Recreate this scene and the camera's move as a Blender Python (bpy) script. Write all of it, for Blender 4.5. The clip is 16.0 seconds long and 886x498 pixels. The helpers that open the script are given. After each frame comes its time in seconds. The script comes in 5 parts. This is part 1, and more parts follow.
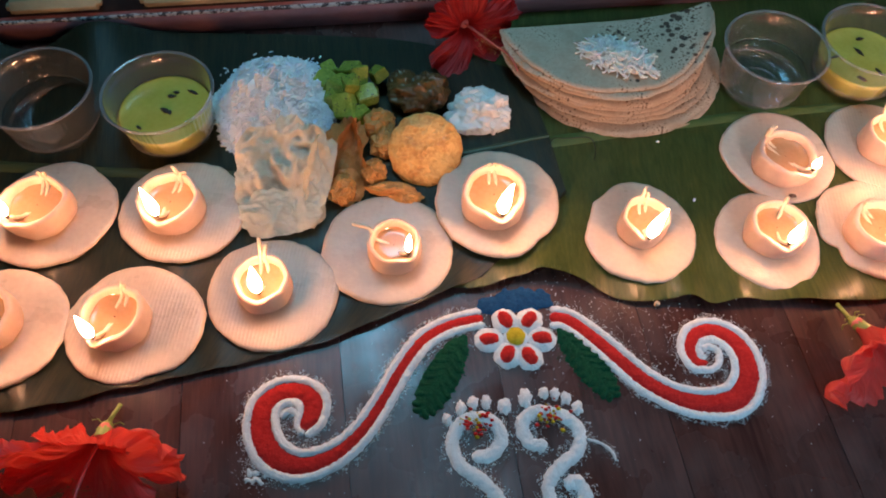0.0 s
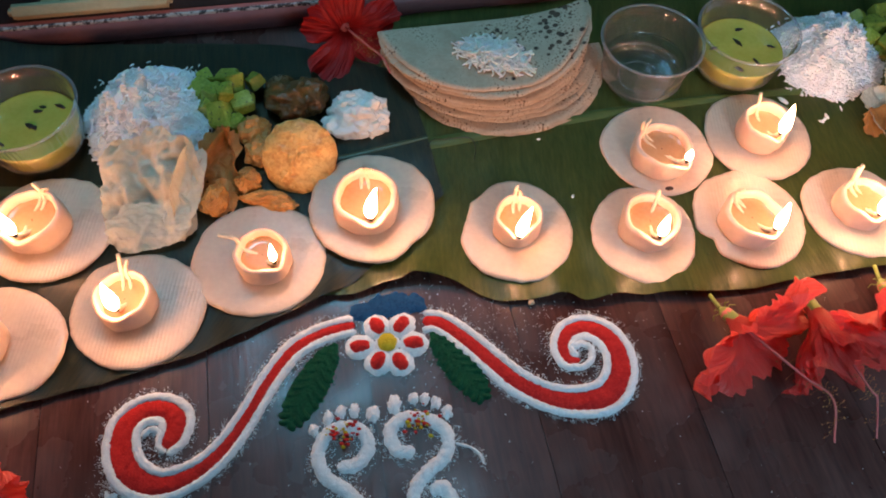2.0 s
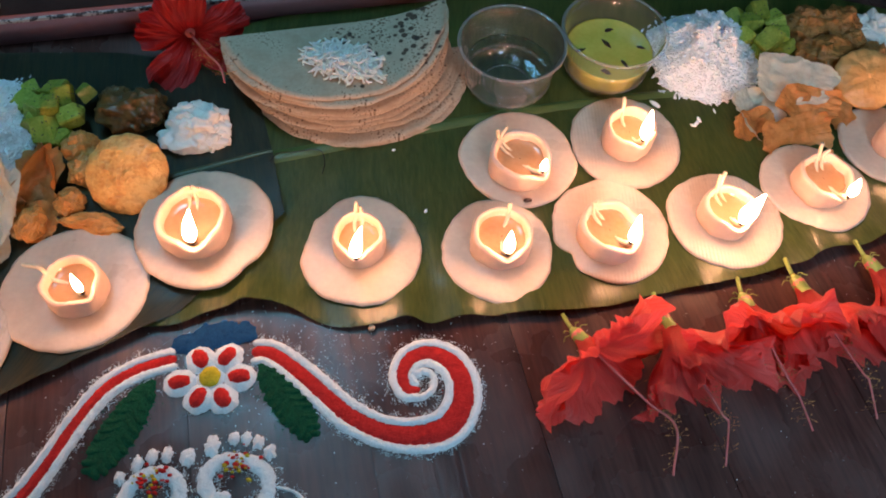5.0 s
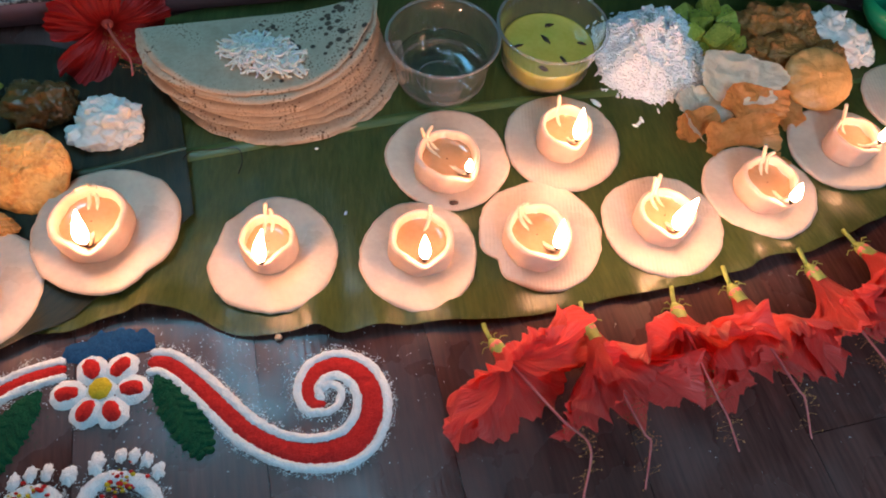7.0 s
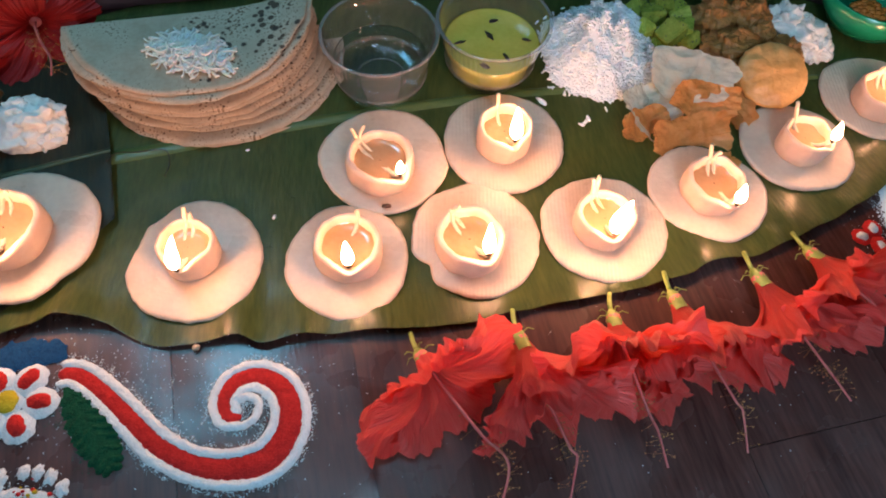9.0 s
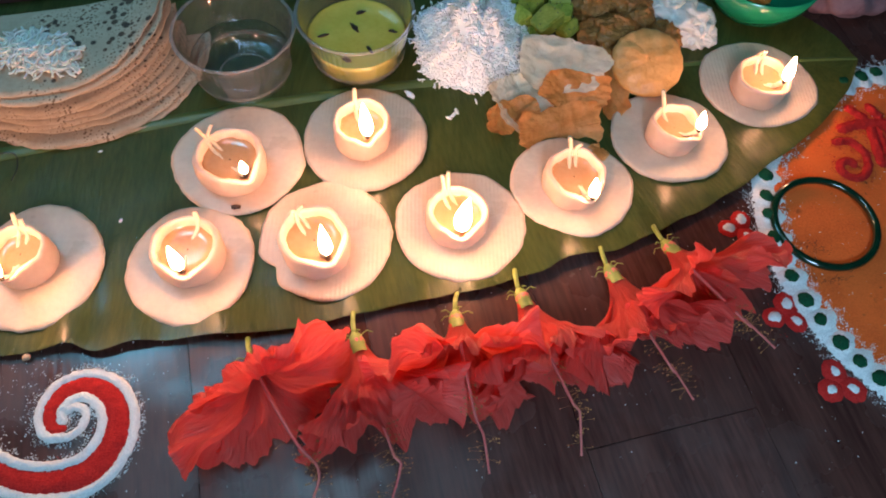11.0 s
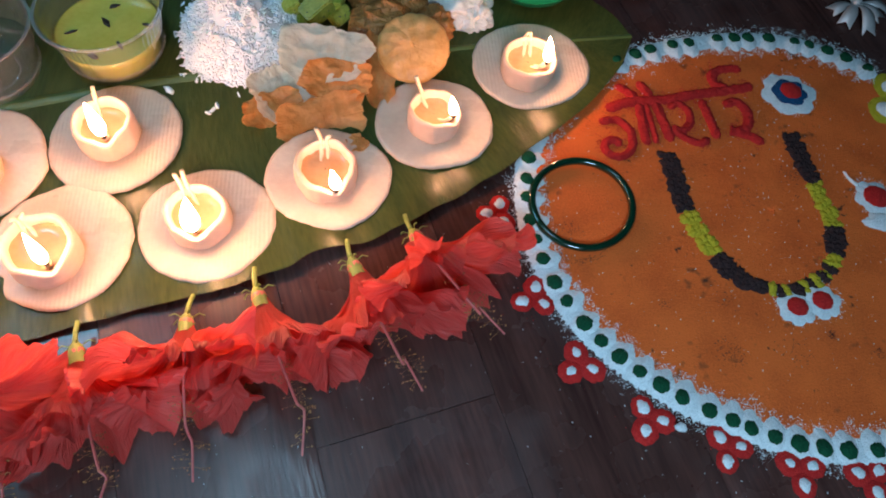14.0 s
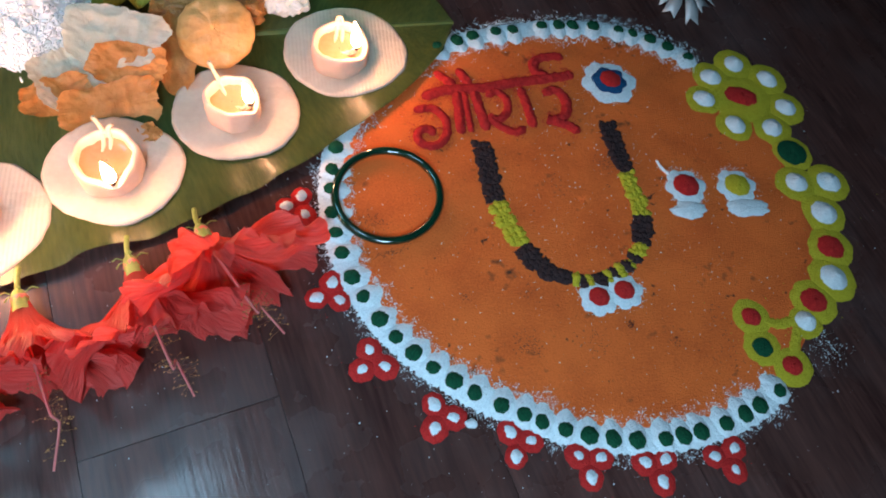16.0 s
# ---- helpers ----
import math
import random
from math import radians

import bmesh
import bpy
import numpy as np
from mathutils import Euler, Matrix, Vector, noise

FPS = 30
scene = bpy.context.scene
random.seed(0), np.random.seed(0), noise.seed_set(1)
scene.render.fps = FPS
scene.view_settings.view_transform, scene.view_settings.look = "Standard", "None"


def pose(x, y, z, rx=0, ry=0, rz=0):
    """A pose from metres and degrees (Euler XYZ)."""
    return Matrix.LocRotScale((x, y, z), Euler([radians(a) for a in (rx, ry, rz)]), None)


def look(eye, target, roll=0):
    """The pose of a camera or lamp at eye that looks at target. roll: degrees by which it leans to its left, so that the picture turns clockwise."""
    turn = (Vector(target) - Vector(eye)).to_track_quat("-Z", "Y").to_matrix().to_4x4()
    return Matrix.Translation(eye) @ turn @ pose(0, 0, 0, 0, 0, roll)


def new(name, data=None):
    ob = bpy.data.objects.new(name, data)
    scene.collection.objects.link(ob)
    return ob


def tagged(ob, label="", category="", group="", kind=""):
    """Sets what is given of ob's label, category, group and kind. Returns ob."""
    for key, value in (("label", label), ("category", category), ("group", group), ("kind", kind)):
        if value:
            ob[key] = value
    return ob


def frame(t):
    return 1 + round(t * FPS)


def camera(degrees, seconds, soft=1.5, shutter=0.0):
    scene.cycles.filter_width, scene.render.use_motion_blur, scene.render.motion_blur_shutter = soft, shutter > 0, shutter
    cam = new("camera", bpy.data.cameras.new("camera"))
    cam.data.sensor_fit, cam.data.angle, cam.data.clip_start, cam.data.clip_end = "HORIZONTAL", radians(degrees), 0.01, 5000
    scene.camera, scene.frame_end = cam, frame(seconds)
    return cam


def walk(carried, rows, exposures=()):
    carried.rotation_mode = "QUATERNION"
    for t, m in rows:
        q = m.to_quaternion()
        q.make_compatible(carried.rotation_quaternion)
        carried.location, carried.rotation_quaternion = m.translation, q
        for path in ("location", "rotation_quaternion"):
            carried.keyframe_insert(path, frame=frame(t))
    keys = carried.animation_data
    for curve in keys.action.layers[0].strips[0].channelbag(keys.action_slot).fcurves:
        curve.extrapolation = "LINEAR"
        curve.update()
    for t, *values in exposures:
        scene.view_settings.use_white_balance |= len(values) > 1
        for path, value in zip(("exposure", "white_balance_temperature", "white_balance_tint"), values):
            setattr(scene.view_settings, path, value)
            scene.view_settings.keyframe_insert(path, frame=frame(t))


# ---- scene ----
cam = camera(63.5, 16.0, soft=1.9)
PATH = [
    (0.0, (0.00021, 0.03823, 0.43874), (-0.01428, 0.29375, 0.00920), 2.2),
    (0.5, (0.02117, 0.04052, 0.43713), (0.00957, 0.29779, 0.00855), 2.3),
    (1.0, (0.04501, 0.04179, 0.43718), (0.03650, 0.29602, 0.00672), 2.3),
    (1.5, (0.06378, 0.04581, 0.43753), (0.06034, 0.30186, 0.00808), 2.4),
    (2.0, (0.07229, 0.04836, 0.43641), (0.07341, 0.30546, 0.00757), 2.8),
    (2.5, (0.08626, 0.05321, 0.43181), (0.09186, 0.31066, 0.00322), 3.2),
    (3.0, (0.10171, 0.05853, 0.43290), (0.11207, 0.31609, 0.00447), 3.7),
    (3.5, (0.11281, 0.06548, 0.43055), (0.12759, 0.32388, 0.00275), 4.1),
    (4.0, (0.12257, 0.06935, 0.42732), (0.14096, 0.32777, -0.00032), 4.7),
    (4.5, (0.14184, 0.07488, 0.42229), (0.16138, 0.33179, -0.00621), 4.9),
    (7.0, (0.21255, 0.09490, 0.39679), (0.23398, 0.35368, -0.03050), 5.7),
    (7.5, (0.22276, 0.09984, 0.39225), (0.24441, 0.35778, -0.03554), 5.9),
    (8.0, (0.23308, 0.10248, 0.38913), (0.25448, 0.36115, -0.03823), 5.8),
    (10.5, (0.32339, 0.11898, 0.38607), (0.33937, 0.36951, -0.04634), 3.8),
    (11.0, (0.35260, 0.12094, 0.38504), (0.36969, 0.36928, -0.04859), 3.7),
    (11.5, (0.37678, 0.12086, 0.37956), (0.39572, 0.36699, -0.05525), 3.5),
    (12.0, (0.40247, 0.12208, 0.37929), (0.42474, 0.36595, -0.05664), 3.6),
    (12.5, (0.42018, 0.12249, 0.37534), (0.44656, 0.36477, -0.06124), 4.0),
    (13.0, (0.43748, 0.12304, 0.37804), (0.46774, 0.36418, -0.05892), 4.5),
    (13.5, (0.46323, 0.11896, 0.38095), (0.50004, 0.35807, -0.05663), 5.4),
    (14.0, (0.48015, 0.12379, 0.38554), (0.52638, 0.36184, -0.05172), 6.9),
    (14.5, (0.50048, 0.12429, 0.38066), (0.55538, 0.35861, -0.05760), 8.8),
    (15.0, (0.52331, 0.12612, 0.38140), (0.59100, 0.35424, -0.05834), 11.7),
    (15.5, (0.54863, 0.12900, 0.38446), (0.62881, 0.35571, -0.05392), 14.1),
    (16.0, (0.56316, 0.12539, 0.38029), (0.65405, 0.35085, -0.05664), 15.6),
]
walk(cam, [(t, look(eye, target, roll)) for t, eye, target, roll in PATH],
     exposures=((0, 0.0), (4.5, 0.0), (8, 0.07), (11, 0.12), (13.5, 0.20), (14.5, 0.35), (15.5, 0.54), (16, 0.72)))


# ---- light ----
world = bpy.data.worlds.new("world")
scene.world = world
world.use_nodes = True
world.node_tree.nodes["Background"].inputs[0].default_value = (0.35, 0.5, 0.7, 1)
world.node_tree.nodes["Background"].inputs[1].default_value = 0.02


def area_lamp(name, eye, target, sx, sy, power, colour, spread=180):
    data = bpy.data.lights.new(name, "AREA")
    data.shape, data.size, data.size_y = "RECTANGLE", sx, sy
    data.energy, data.color = power, colour
    ob = new(name, data)
    data.spread = math.radians(spread)
    ob.matrix_world = look(eye, target)
    return ob


area_lamp("pendant_lamp", (-0.17, 0.68, 1.0), (-0.08, 0.42, 0), 0.30, 0.30, 1.22, (0.22, 0.61, 0.88), 90)
# no fixture known here: cool light added in front for powder and flowers
area_lamp("added_front_lamp", (0.46, -0.26, 0.56), (0.52, 0.16, 0), 0.22, 0.22, 1.55, (0.46, 0.72, 0.95), 105)
area_lamp("ceiling_lamp", (0.05, 0.42, 1.9), (0.50, 0.26, 0), 0.5, 0.3, 0.60, (0.42, 0.72, 0.98), 70)
FLAME_STRENGTH = 120.0


# ---- materials ----
def mat(name, a, b=None, rough=0.6, scale=60.0, bump=0.25, bscale=300.0, depth=0.0006, sss=0.0, sss_r=0.004, metal=0.0,
        spec=0.5, coat=0.0, fine=0.35, vary=0.0, smear=0.0, stretch=(1, 1, 1), uv=False, contrast=(0.35, 0.65), transl=0.0):
    """Two colours mixed by a coarse and a fine noise, with a fine relief."""
    m = bpy.data.materials.new(name)
    m.use_nodes = True
    nt = m.node_tree
    N, L = nt.nodes, nt.links
    p = N["Principled BSDF"]
    b = b or tuple(c * 0.7 for c in a)
    tc = N.new("ShaderNodeTexCoord")
    mp = N.new("ShaderNodeMapping")
    mp.inputs["Scale"].default_value = stretch
    L.new(tc.outputs["UV" if uv else "Object"], mp.inputs[0])
    n1, n2 = N.new("ShaderNodeTexNoise"), N.new("ShaderNodeTexNoise")
    n1.inputs["Scale"].default_value, n1.inputs["Detail"].default_value = scale, 4
    n2.inputs["Scale"].default_value, n2.inputs["Detail"].default_value = bscale, 3
    L.new(mp.outputs[0], n1.inputs["Vector"])
    L.new(mp.outputs[0], n2.inputs["Vector"])
    mix = N.new("ShaderNodeMix")
    mix.inputs[0].default_value = fine
    L.new(n1.outputs[0], mix.inputs[2])
    L.new(n2.outputs[0], mix.inputs[3])
    ramp = N.new("ShaderNodeValToRGB")
    ramp.color_ramp.elements[0].position, ramp.color_ramp.elements[1].position = contrast
    ramp.color_ramp.elements[0].color, ramp.color_ramp.elements[1].color = (*b, 1), (*a, 1)
    L.new(mix.outputs[0], ramp.inputs[0])
    out = ramp.outputs[0]
    if vary:
        info, hsv, mr = N.new("ShaderNodeObjectInfo"), N.new("ShaderNodeHueSaturation"), N.new("ShaderNodeMapRange")
        mr.inputs[3].default_value, mr.inputs[4].default_value = 1 - vary, 1 + vary
        L.new(info.outputs["Random"], mr.inputs[0])
        L.new(mr.outputs[0], hsv.inputs["Value"])
        L.new(out, hsv.inputs["Color"])
        out = hsv.outputs[0]
    L.new(out, p.inputs["Base Color"])
    p.inputs["Roughness"].default_value, p.inputs["Metallic"].default_value = rough, metal
    p.inputs["Specular IOR Level"].default_value, p.inputs["Coat Weight"].default_value = spec, coat
    p.inputs["Coat Roughness"].default_value = 0.15
    if smear:
        n3, r3 = N.new("ShaderNodeTexNoise"), N.new("ShaderNodeMapRange")
        n3.inputs["Scale"].default_value, n3.inputs["Detail"].default_value = 16, 5
        r3.inputs[1].default_value, r3.inputs[2].default_value = 0.38, 0.62
        r3.inputs[3].default_value, r3.inputs[4].default_value = rough - smear, rough + smear
        L.new(tc.outputs["Object"], n3.inputs["Vector"])
        L.new(n3.outputs[0], r3.inputs[0])
        L.new(r3.outputs[0], p.inputs["Roughness"])
    if sss:
        p.inputs["Subsurface Weight"].default_value, p.inputs["Subsurface Scale"].default_value = sss, sss_r
        p.inputs["Subsurface Radius"].default_value = (1.0, 0.6, 0.35)
    bp = N.new("ShaderNodeBump")
    bp.inputs["Strength"].default_value, bp.inputs["Distance"].default_value = bump, depth
    L.new(n2.outputs[0], bp.inputs["Height"])
    L.new(bp.outputs[0], p.inputs["Normal"])
    if transl:
        tr, ms = N.new("ShaderNodeBsdfTranslucent"), N.new("ShaderNodeMixShader")
        L.new(out, tr.inputs[0])
        L.new(bp.outputs[0], tr.inputs["Normal"])
        ms.inputs[0].default_value = transl
        L.new(p.outputs[0], ms.inputs[1])
        L.new(tr.outputs[0], ms.inputs[2])
        L.new(ms.outputs[0], N["Material Output"].inputs[0])
    return m


def clear(name, tint, rough=0.03, gain=1.0, ior=1.45, haze=0.0):
    """Thin clear plastic or water: light goes straight on, with a glossy skin."""
    m = bpy.data.materials.new(name)
    m.use_nodes = True
    N, L = m.node_tree.nodes, m.node_tree.links
    N.remove(N["Principled BSDF"])
    t, g, f, x, k = (N.new("ShaderNode" + n) for n in ("BsdfTransparent", "BsdfGlossy", "LayerWeight", "MixShader", "Math"))
    t.inputs[0].default_value = (*tint, 1)
    g.inputs["Roughness"].default_value = rough
    f.inputs[0].default_value = 0.5
    w = N.new("ShaderNodeMath")
    w.operation, w.inputs[1].default_value = "POWER", 4.0
    k.operation, k.inputs[1].default_value, k.inputs[2].default_value, k.use_clamp = "MULTIPLY_ADD", 0.7 * gain, (ior - 1) ** 2 / (ior + 1) ** 2, True
    L.new(f.outputs["Facing"], w.inputs[0])
    L.new(w.outputs[0], k.inputs[0])
    L.new(k.outputs[0], x.inputs[0])
    L.new(t.outputs[0], x.inputs[1])
    L.new(g.outputs[0], x.inputs[2])
    last = x
    if haze:
        d, last = N.new("ShaderNodeBsdfDiffuse"), N.new("ShaderNodeMixShader")
        d.inputs[0].default_value, last.inputs[0].default_value = (0.8, 0.82, 0.84, 1), haze
        L.new(x.outputs[0], last.inputs[1])
        L.new(d.outputs[0], last.inputs[2])
    L.new(last.outputs[0], N["Material Output"].inputs[0])
    return m


def powder(name, a, b=None, bump=0.9):
    return mat(name, a, b, rough=0.95, scale=240, bscale=1300, bump=bump, depth=0.0010, spec=0.15, fine=0.65, contrast=(0.36, 0.60))


WHITE = powder("white_powder", (0.80, 0.87, 0.90), (0.62, 0.70, 0.74))
RED = powder("red_powder", (0.60, 0.030, 0.026), (0.38, 0.014, 0.015))
GREEN = powder("green_powder", (0.008, 0.085, 0.038), (0.004, 0.042, 0.022))
BLUE = powder("blue_powder", (0.015, 0.085, 0.20), (0.008, 0.045, 0.12))
YELLOW = powder("yellow_powder", (0.58, 0.47, 0.035), (0.44, 0.34, 0.02))
BLACK = powder("black_powder", (0.060, 0.032, 0.030), (0.020, 0.011, 0.013))
ORANGE = mat("orange_powder", (0.80, 0.148, 0.030), (0.54, 0.086, 0.018), rough=0.95, scale=30, bscale=900, bump=0.8, depth=0.0007,
             spec=0.15, fine=0.45, contrast=(0.30, 0.56))
WOOD = mat("dark_wood", (0.105, 0.043, 0.035), (0.042, 0.017, 0.015), rough=0.29, smear=0.15, scale=9, bscale=70, bump=0.22, depth=0.0004,
           stretch=(6, 0.5, 1), vary=0.15, fine=0.5, coat=0.0, spec=0.38)
DOUGH = mat("wheat_dough", (0.76, 0.57, 0.46), (0.66, 0.47, 0.37), rough=0.42, scale=45, bscale=240, bump=0.18, sss=0.25, sss_r=0.004, vary=0.06)
PLATE = mat("dough_disc", (0.73, 0.57, 0.44), (0.62, 0.46, 0.35), rough=0.38, smear=0.12, scale=30, bscale=260, bump=0.4, depth=0.0006, sss=0.12, sss_r=0.003, vary=0.07)
OIL = mat("melted_ghee", (0.46, 0.29, 0.17), (0.40, 0.23, 0.12), rough=0.06, scale=40, bump=0.03, coat=0.6, sss=0.25, sss_r=0.004)
COTTON = mat("cotton_wick", (0.78, 0.68, 0.52), (0.6, 0.48, 0.34), rough=0.8, scale=300, bscale=1500, bump=0.6)
CHAR = mat("charred_wick", (0.03, 0.02, 0.016), rough=0.9)
LEAF_A = mat("dark_banana_leaf", (0.058, 0.060, 0.029), (0.022, 0.032, 0.021), rough=0.42, scale=1.2, bscale=4.0, bump=0.25, depth=0.0010,
             stretch=(70, 1.5, 1), uv=True, fine=0.5, coat=0.2, transl=0.06)
LEAF_B = mat("green_banana_leaf", (0.150, 0.180, 0.048), (0.074, 0.112, 0.030), rough=0.36, scale=1.2, bscale=4.0, bump=0.35, depth=0.0010,
             stretch=(70, 1.5, 1), uv=True, fine=0.5, coat=0.25, transl=0.06)
MIDRIB = mat("leaf_midrib", (0.115, 0.155, 0.042), (0.068, 0.105, 0.030), rough=0.38, scale=30, stretch=(1, 6, 1))
DARKRIB = mat("dark_midrib", (0.062, 0.080, 0.030), (0.040, 0.055, 0.022), rough=0.4, scale=30, stretch=(1, 6, 1))
PETAL = mat("hibiscus_petal", (0.97, 0.160, 0.135), (0.90, 0.085, 0.070), rough=0.36, scale=2.0, bscale=5, bump=0.9, depth=0.0020,
            stretch=(26, 1.6, 1), uv=True, transl=0.48, fine=0.5)
# darker copy of the petal red; shade by the breads is in its colour
SHADED_PETAL = mat("shaded_petal", (0.56, 0.018, 0.018), (0.36, 0.009, 0.011), rough=0.55, scale=2.0, bscale=5, bump=0.5, depth=0.0012,
                 stretch=(14, 1.2, 1), uv=True, transl=0.3, fine=0.5)
STAMEN = mat("stamen_column", (0.70, 0.20, 0.18), (0.58, 0.10, 0.10), rough=0.5)
ANTHER = mat("anther", (0.62, 0.33, 0.09), (0.4, 0.10, 0.06), rough=0.8)
CALYX = mat("calyx_green", (0.30, 0.36, 0.08), (0.17, 0.25, 0.05), rough=0.5, scale=120)
RICE = mat("boiled_rice", (0.92, 0.93, 0.93), (0.87, 0.89, 0.89), rough=0.5, scale=100, sss=0.2, sss_r=0.002)
PAPAD = mat("white_papad", (0.95, 0.91, 0.79), (0.88, 0.81, 0.65), rough=0.50, scale=60, bscale=400, bump=0.6, transl=0.10)
CHIP = mat("fried_papad", (0.86, 0.47, 0.17), (0.70, 0.32, 0.085), rough=0.4, scale=60, bscale=350, bump=0.6, depth=0.0008, transl=0.12)
PURI = mat("fried_puri", (0.97, 0.52, 0.150), (0.74, 0.29, 0.062), rough=0.45, scale=90, bscale=360, bump=1.0, depth=0.0020, coat=0.1, contrast=(0.38, 0.60))
BHAJI = mat("fried_batter", (0.72, 0.33, 0.085), (0.46, 0.18, 0.040), rough=0.45, scale=110, bscale=330, bump=1.0, depth=0.002)
BROWN = mat("brown_fried_batter", (0.46, 0.20, 0.050), (0.25, 0.095, 0.024), rough=0.45, scale=110, bscale=330, bump=1.0, depth=0.002)
BRINJAL = mat("cooked_aubergine", (0.22, 0.105, 0.028), (0.035, 0.026, 0.014), rough=0.34, scale=55, bscale=300, bump=0.6, depth=0.001)
CUCUMBER = mat("green_vegetable", (0.44, 0.45, 0.085), (0.21, 0.27, 0.035), rough=0.26, scale=110, bscale=500, bump=0.35, vary=0.25, sss=0.1)
SEED = mat("black_seed", (0.022, 0.015, 0.010), rough=0.5)
HALWA = mat("white_sweet", (0.88, 0.85, 0.80), (0.76, 0.72, 0.66), rough=0.5, scale=90, bscale=350, bump=0.6, depth=0.001, sss=0.1)
BREAD = mat("flatbread", (0.56, 0.44, 0.32), (0.43, 0.31, 0.21), rough=0.75, scale=45, bscale=300, bump=0.4)
NOODLE = mat("white_shreds", (0.88, 0.86, 0.80), (0.78, 0.75, 0.68), rough=0.4, scale=200, sss=0.3, sss_r=0.002)
KADHI = mat("yellow_curry", (0.60, 0.54, 0.115), (0.50, 0.45, 0.08), rough=0.12, scale=50, bump=0.05, coat=0.4, sss=0.3, sss_r=0.004)
PLASTIC = clear("clear_plastic", (0.97, 0.98, 0.98), 0.06, 3.4, 1.8, haze=0.045)
RIM = clear("rim_plastic", (0.97, 0.98, 0.98), 0.05, 2.6, 1.7, haze=0.12)
WATER = clear("water", (0.95, 0.97, 0.98), 0.0, 1.3, 1.33)
BANGLE = mat("green_glass", (0.004, 0.035, 0.018), (0.002, 0.018, 0.010), rough=0.06, bump=0.0, coat=1.0)
PINK = mat("pink_paint", (0.36, 0.165, 0.175), (0.27, 0.125, 0.135), rough=0.5, scale=14, bscale=120, bump=0.3)
CHIPPED = mat("chipped_edge", (0.50, 0.46, 0.44), (0.05, 0.04, 0.045), rough=0.7, scale=160, bscale=500, contrast=(0.46, 0.54))
DARKTOP = mat("dark_top", (0.028, 0.024, 0.026), (0.012, 0.011, 0.013), rough=0.35, scale=30)
CREAM = mat("cream_plastic", (0.62, 0.54, 0.34), (0.52, 0.44, 0.27), rough=0.4, scale=40)
TRAY = mat("black_foil", (0.045, 0.05, 0.06), (0.008, 0.009, 0.012), rough=0.22, scale=90, bscale=160, bump=1.0, depth=0.004, metal=0.3)
BOWL = mat("green_plastic", (0.012, 0.30, 0.15), (0.008, 0.24, 0.11), rough=0.22, scale=20, bump=0.05, coat=0.3)
ORANGE_PETAL = mat("orange_petal", (0.72, 0.22, 0.025), (0.55, 0.13, 0.015), rough=0.6)
MAUVE = mat("mauve_cloth", (0.30, 0.17, 0.19), (0.20, 0.10, 0.12), rough=0.7)
FOIL = mat("silver_foil", (0.66, 0.66, 0.66), (0.55, 0.55, 0.56), rough=0.38, metal=0.35, bump=0.2)
RAISIN = mat("raisin", (0.10, 0.04, 0.02), (0.05, 0.02, 0.01), rough=0.5)
PLASTER = mat("wall_paint", (0.035, 0.028, 0.028), (0.028, 0.022, 0.022), rough=0.8, scale=3, bscale=40)


def burnt_bread():
    """Flatbread with scorched round spots of three sizes."""
    m = BREAD.copy()
    m.name = "scorched_flatbread"
    N, L = m.node_tree.nodes, m.node_tree.links
    p = N["Principled BSDF"]
    base = p.inputs["Base Color"].links[0].from_socket
    tc = next(n for n in N if n.type == "TEX_COORD")
    for cells, patch, reach, low, dark in ((330, 45, 1.2, 0.42, (0.20, 0.12, 0.07)), (130, 26, 1.6, 0.49, (0.09, 0.05, 0.03)), (60, 14, 3.0, 0.555, (0.05, 0.03, 0.02))):
        vo, nz, sb, ml, df, rp, mx = (N.new("ShaderNode" + k) for k in ("TexVoronoi", "TexNoise", "Math", "Math", "Math", "ValToRGB", "Mix"))
        mx.data_type = "RGBA"
        vo.voronoi_dimensions = "2D"
        vo.inputs["Scale"].default_value, nz.inputs["Scale"].default_value, nz.inputs["Detail"].default_value = cells, patch, 2
        for n in (vo, nz):
            L.new(tc.outputs["Object"], n.inputs["Vector"])
        sb.operation, sb.inputs[1].default_value = "SUBTRACT", low
        ml.operation, ml.inputs[1].default_value = "MULTIPLY", reach
        df.operation = "SUBTRACT"
        L.new(nz.outputs[0], sb.inputs[0])
        L.new(sb.outputs[0], ml.inputs[0])
        L.new(ml.outputs[0], df.inputs[0])
        L.new(vo.outputs["Distance"], df.inputs[1])
        rp.color_ramp.elements[0].position, rp.color_ramp.elements[1].position = 0.0, 0.07
        L.new(df.outputs[0], rp.inputs[0])
        L.new(rp.outputs[0], mx.inputs[0])
        L.new(base, mx.inputs[6])
        mx.inputs[7].default_value = (*dark, 1)
        base = mx.outputs[2]
    L.new(base, p.inputs["Base Color"])
    return m


SCORCHED = burnt_bread()


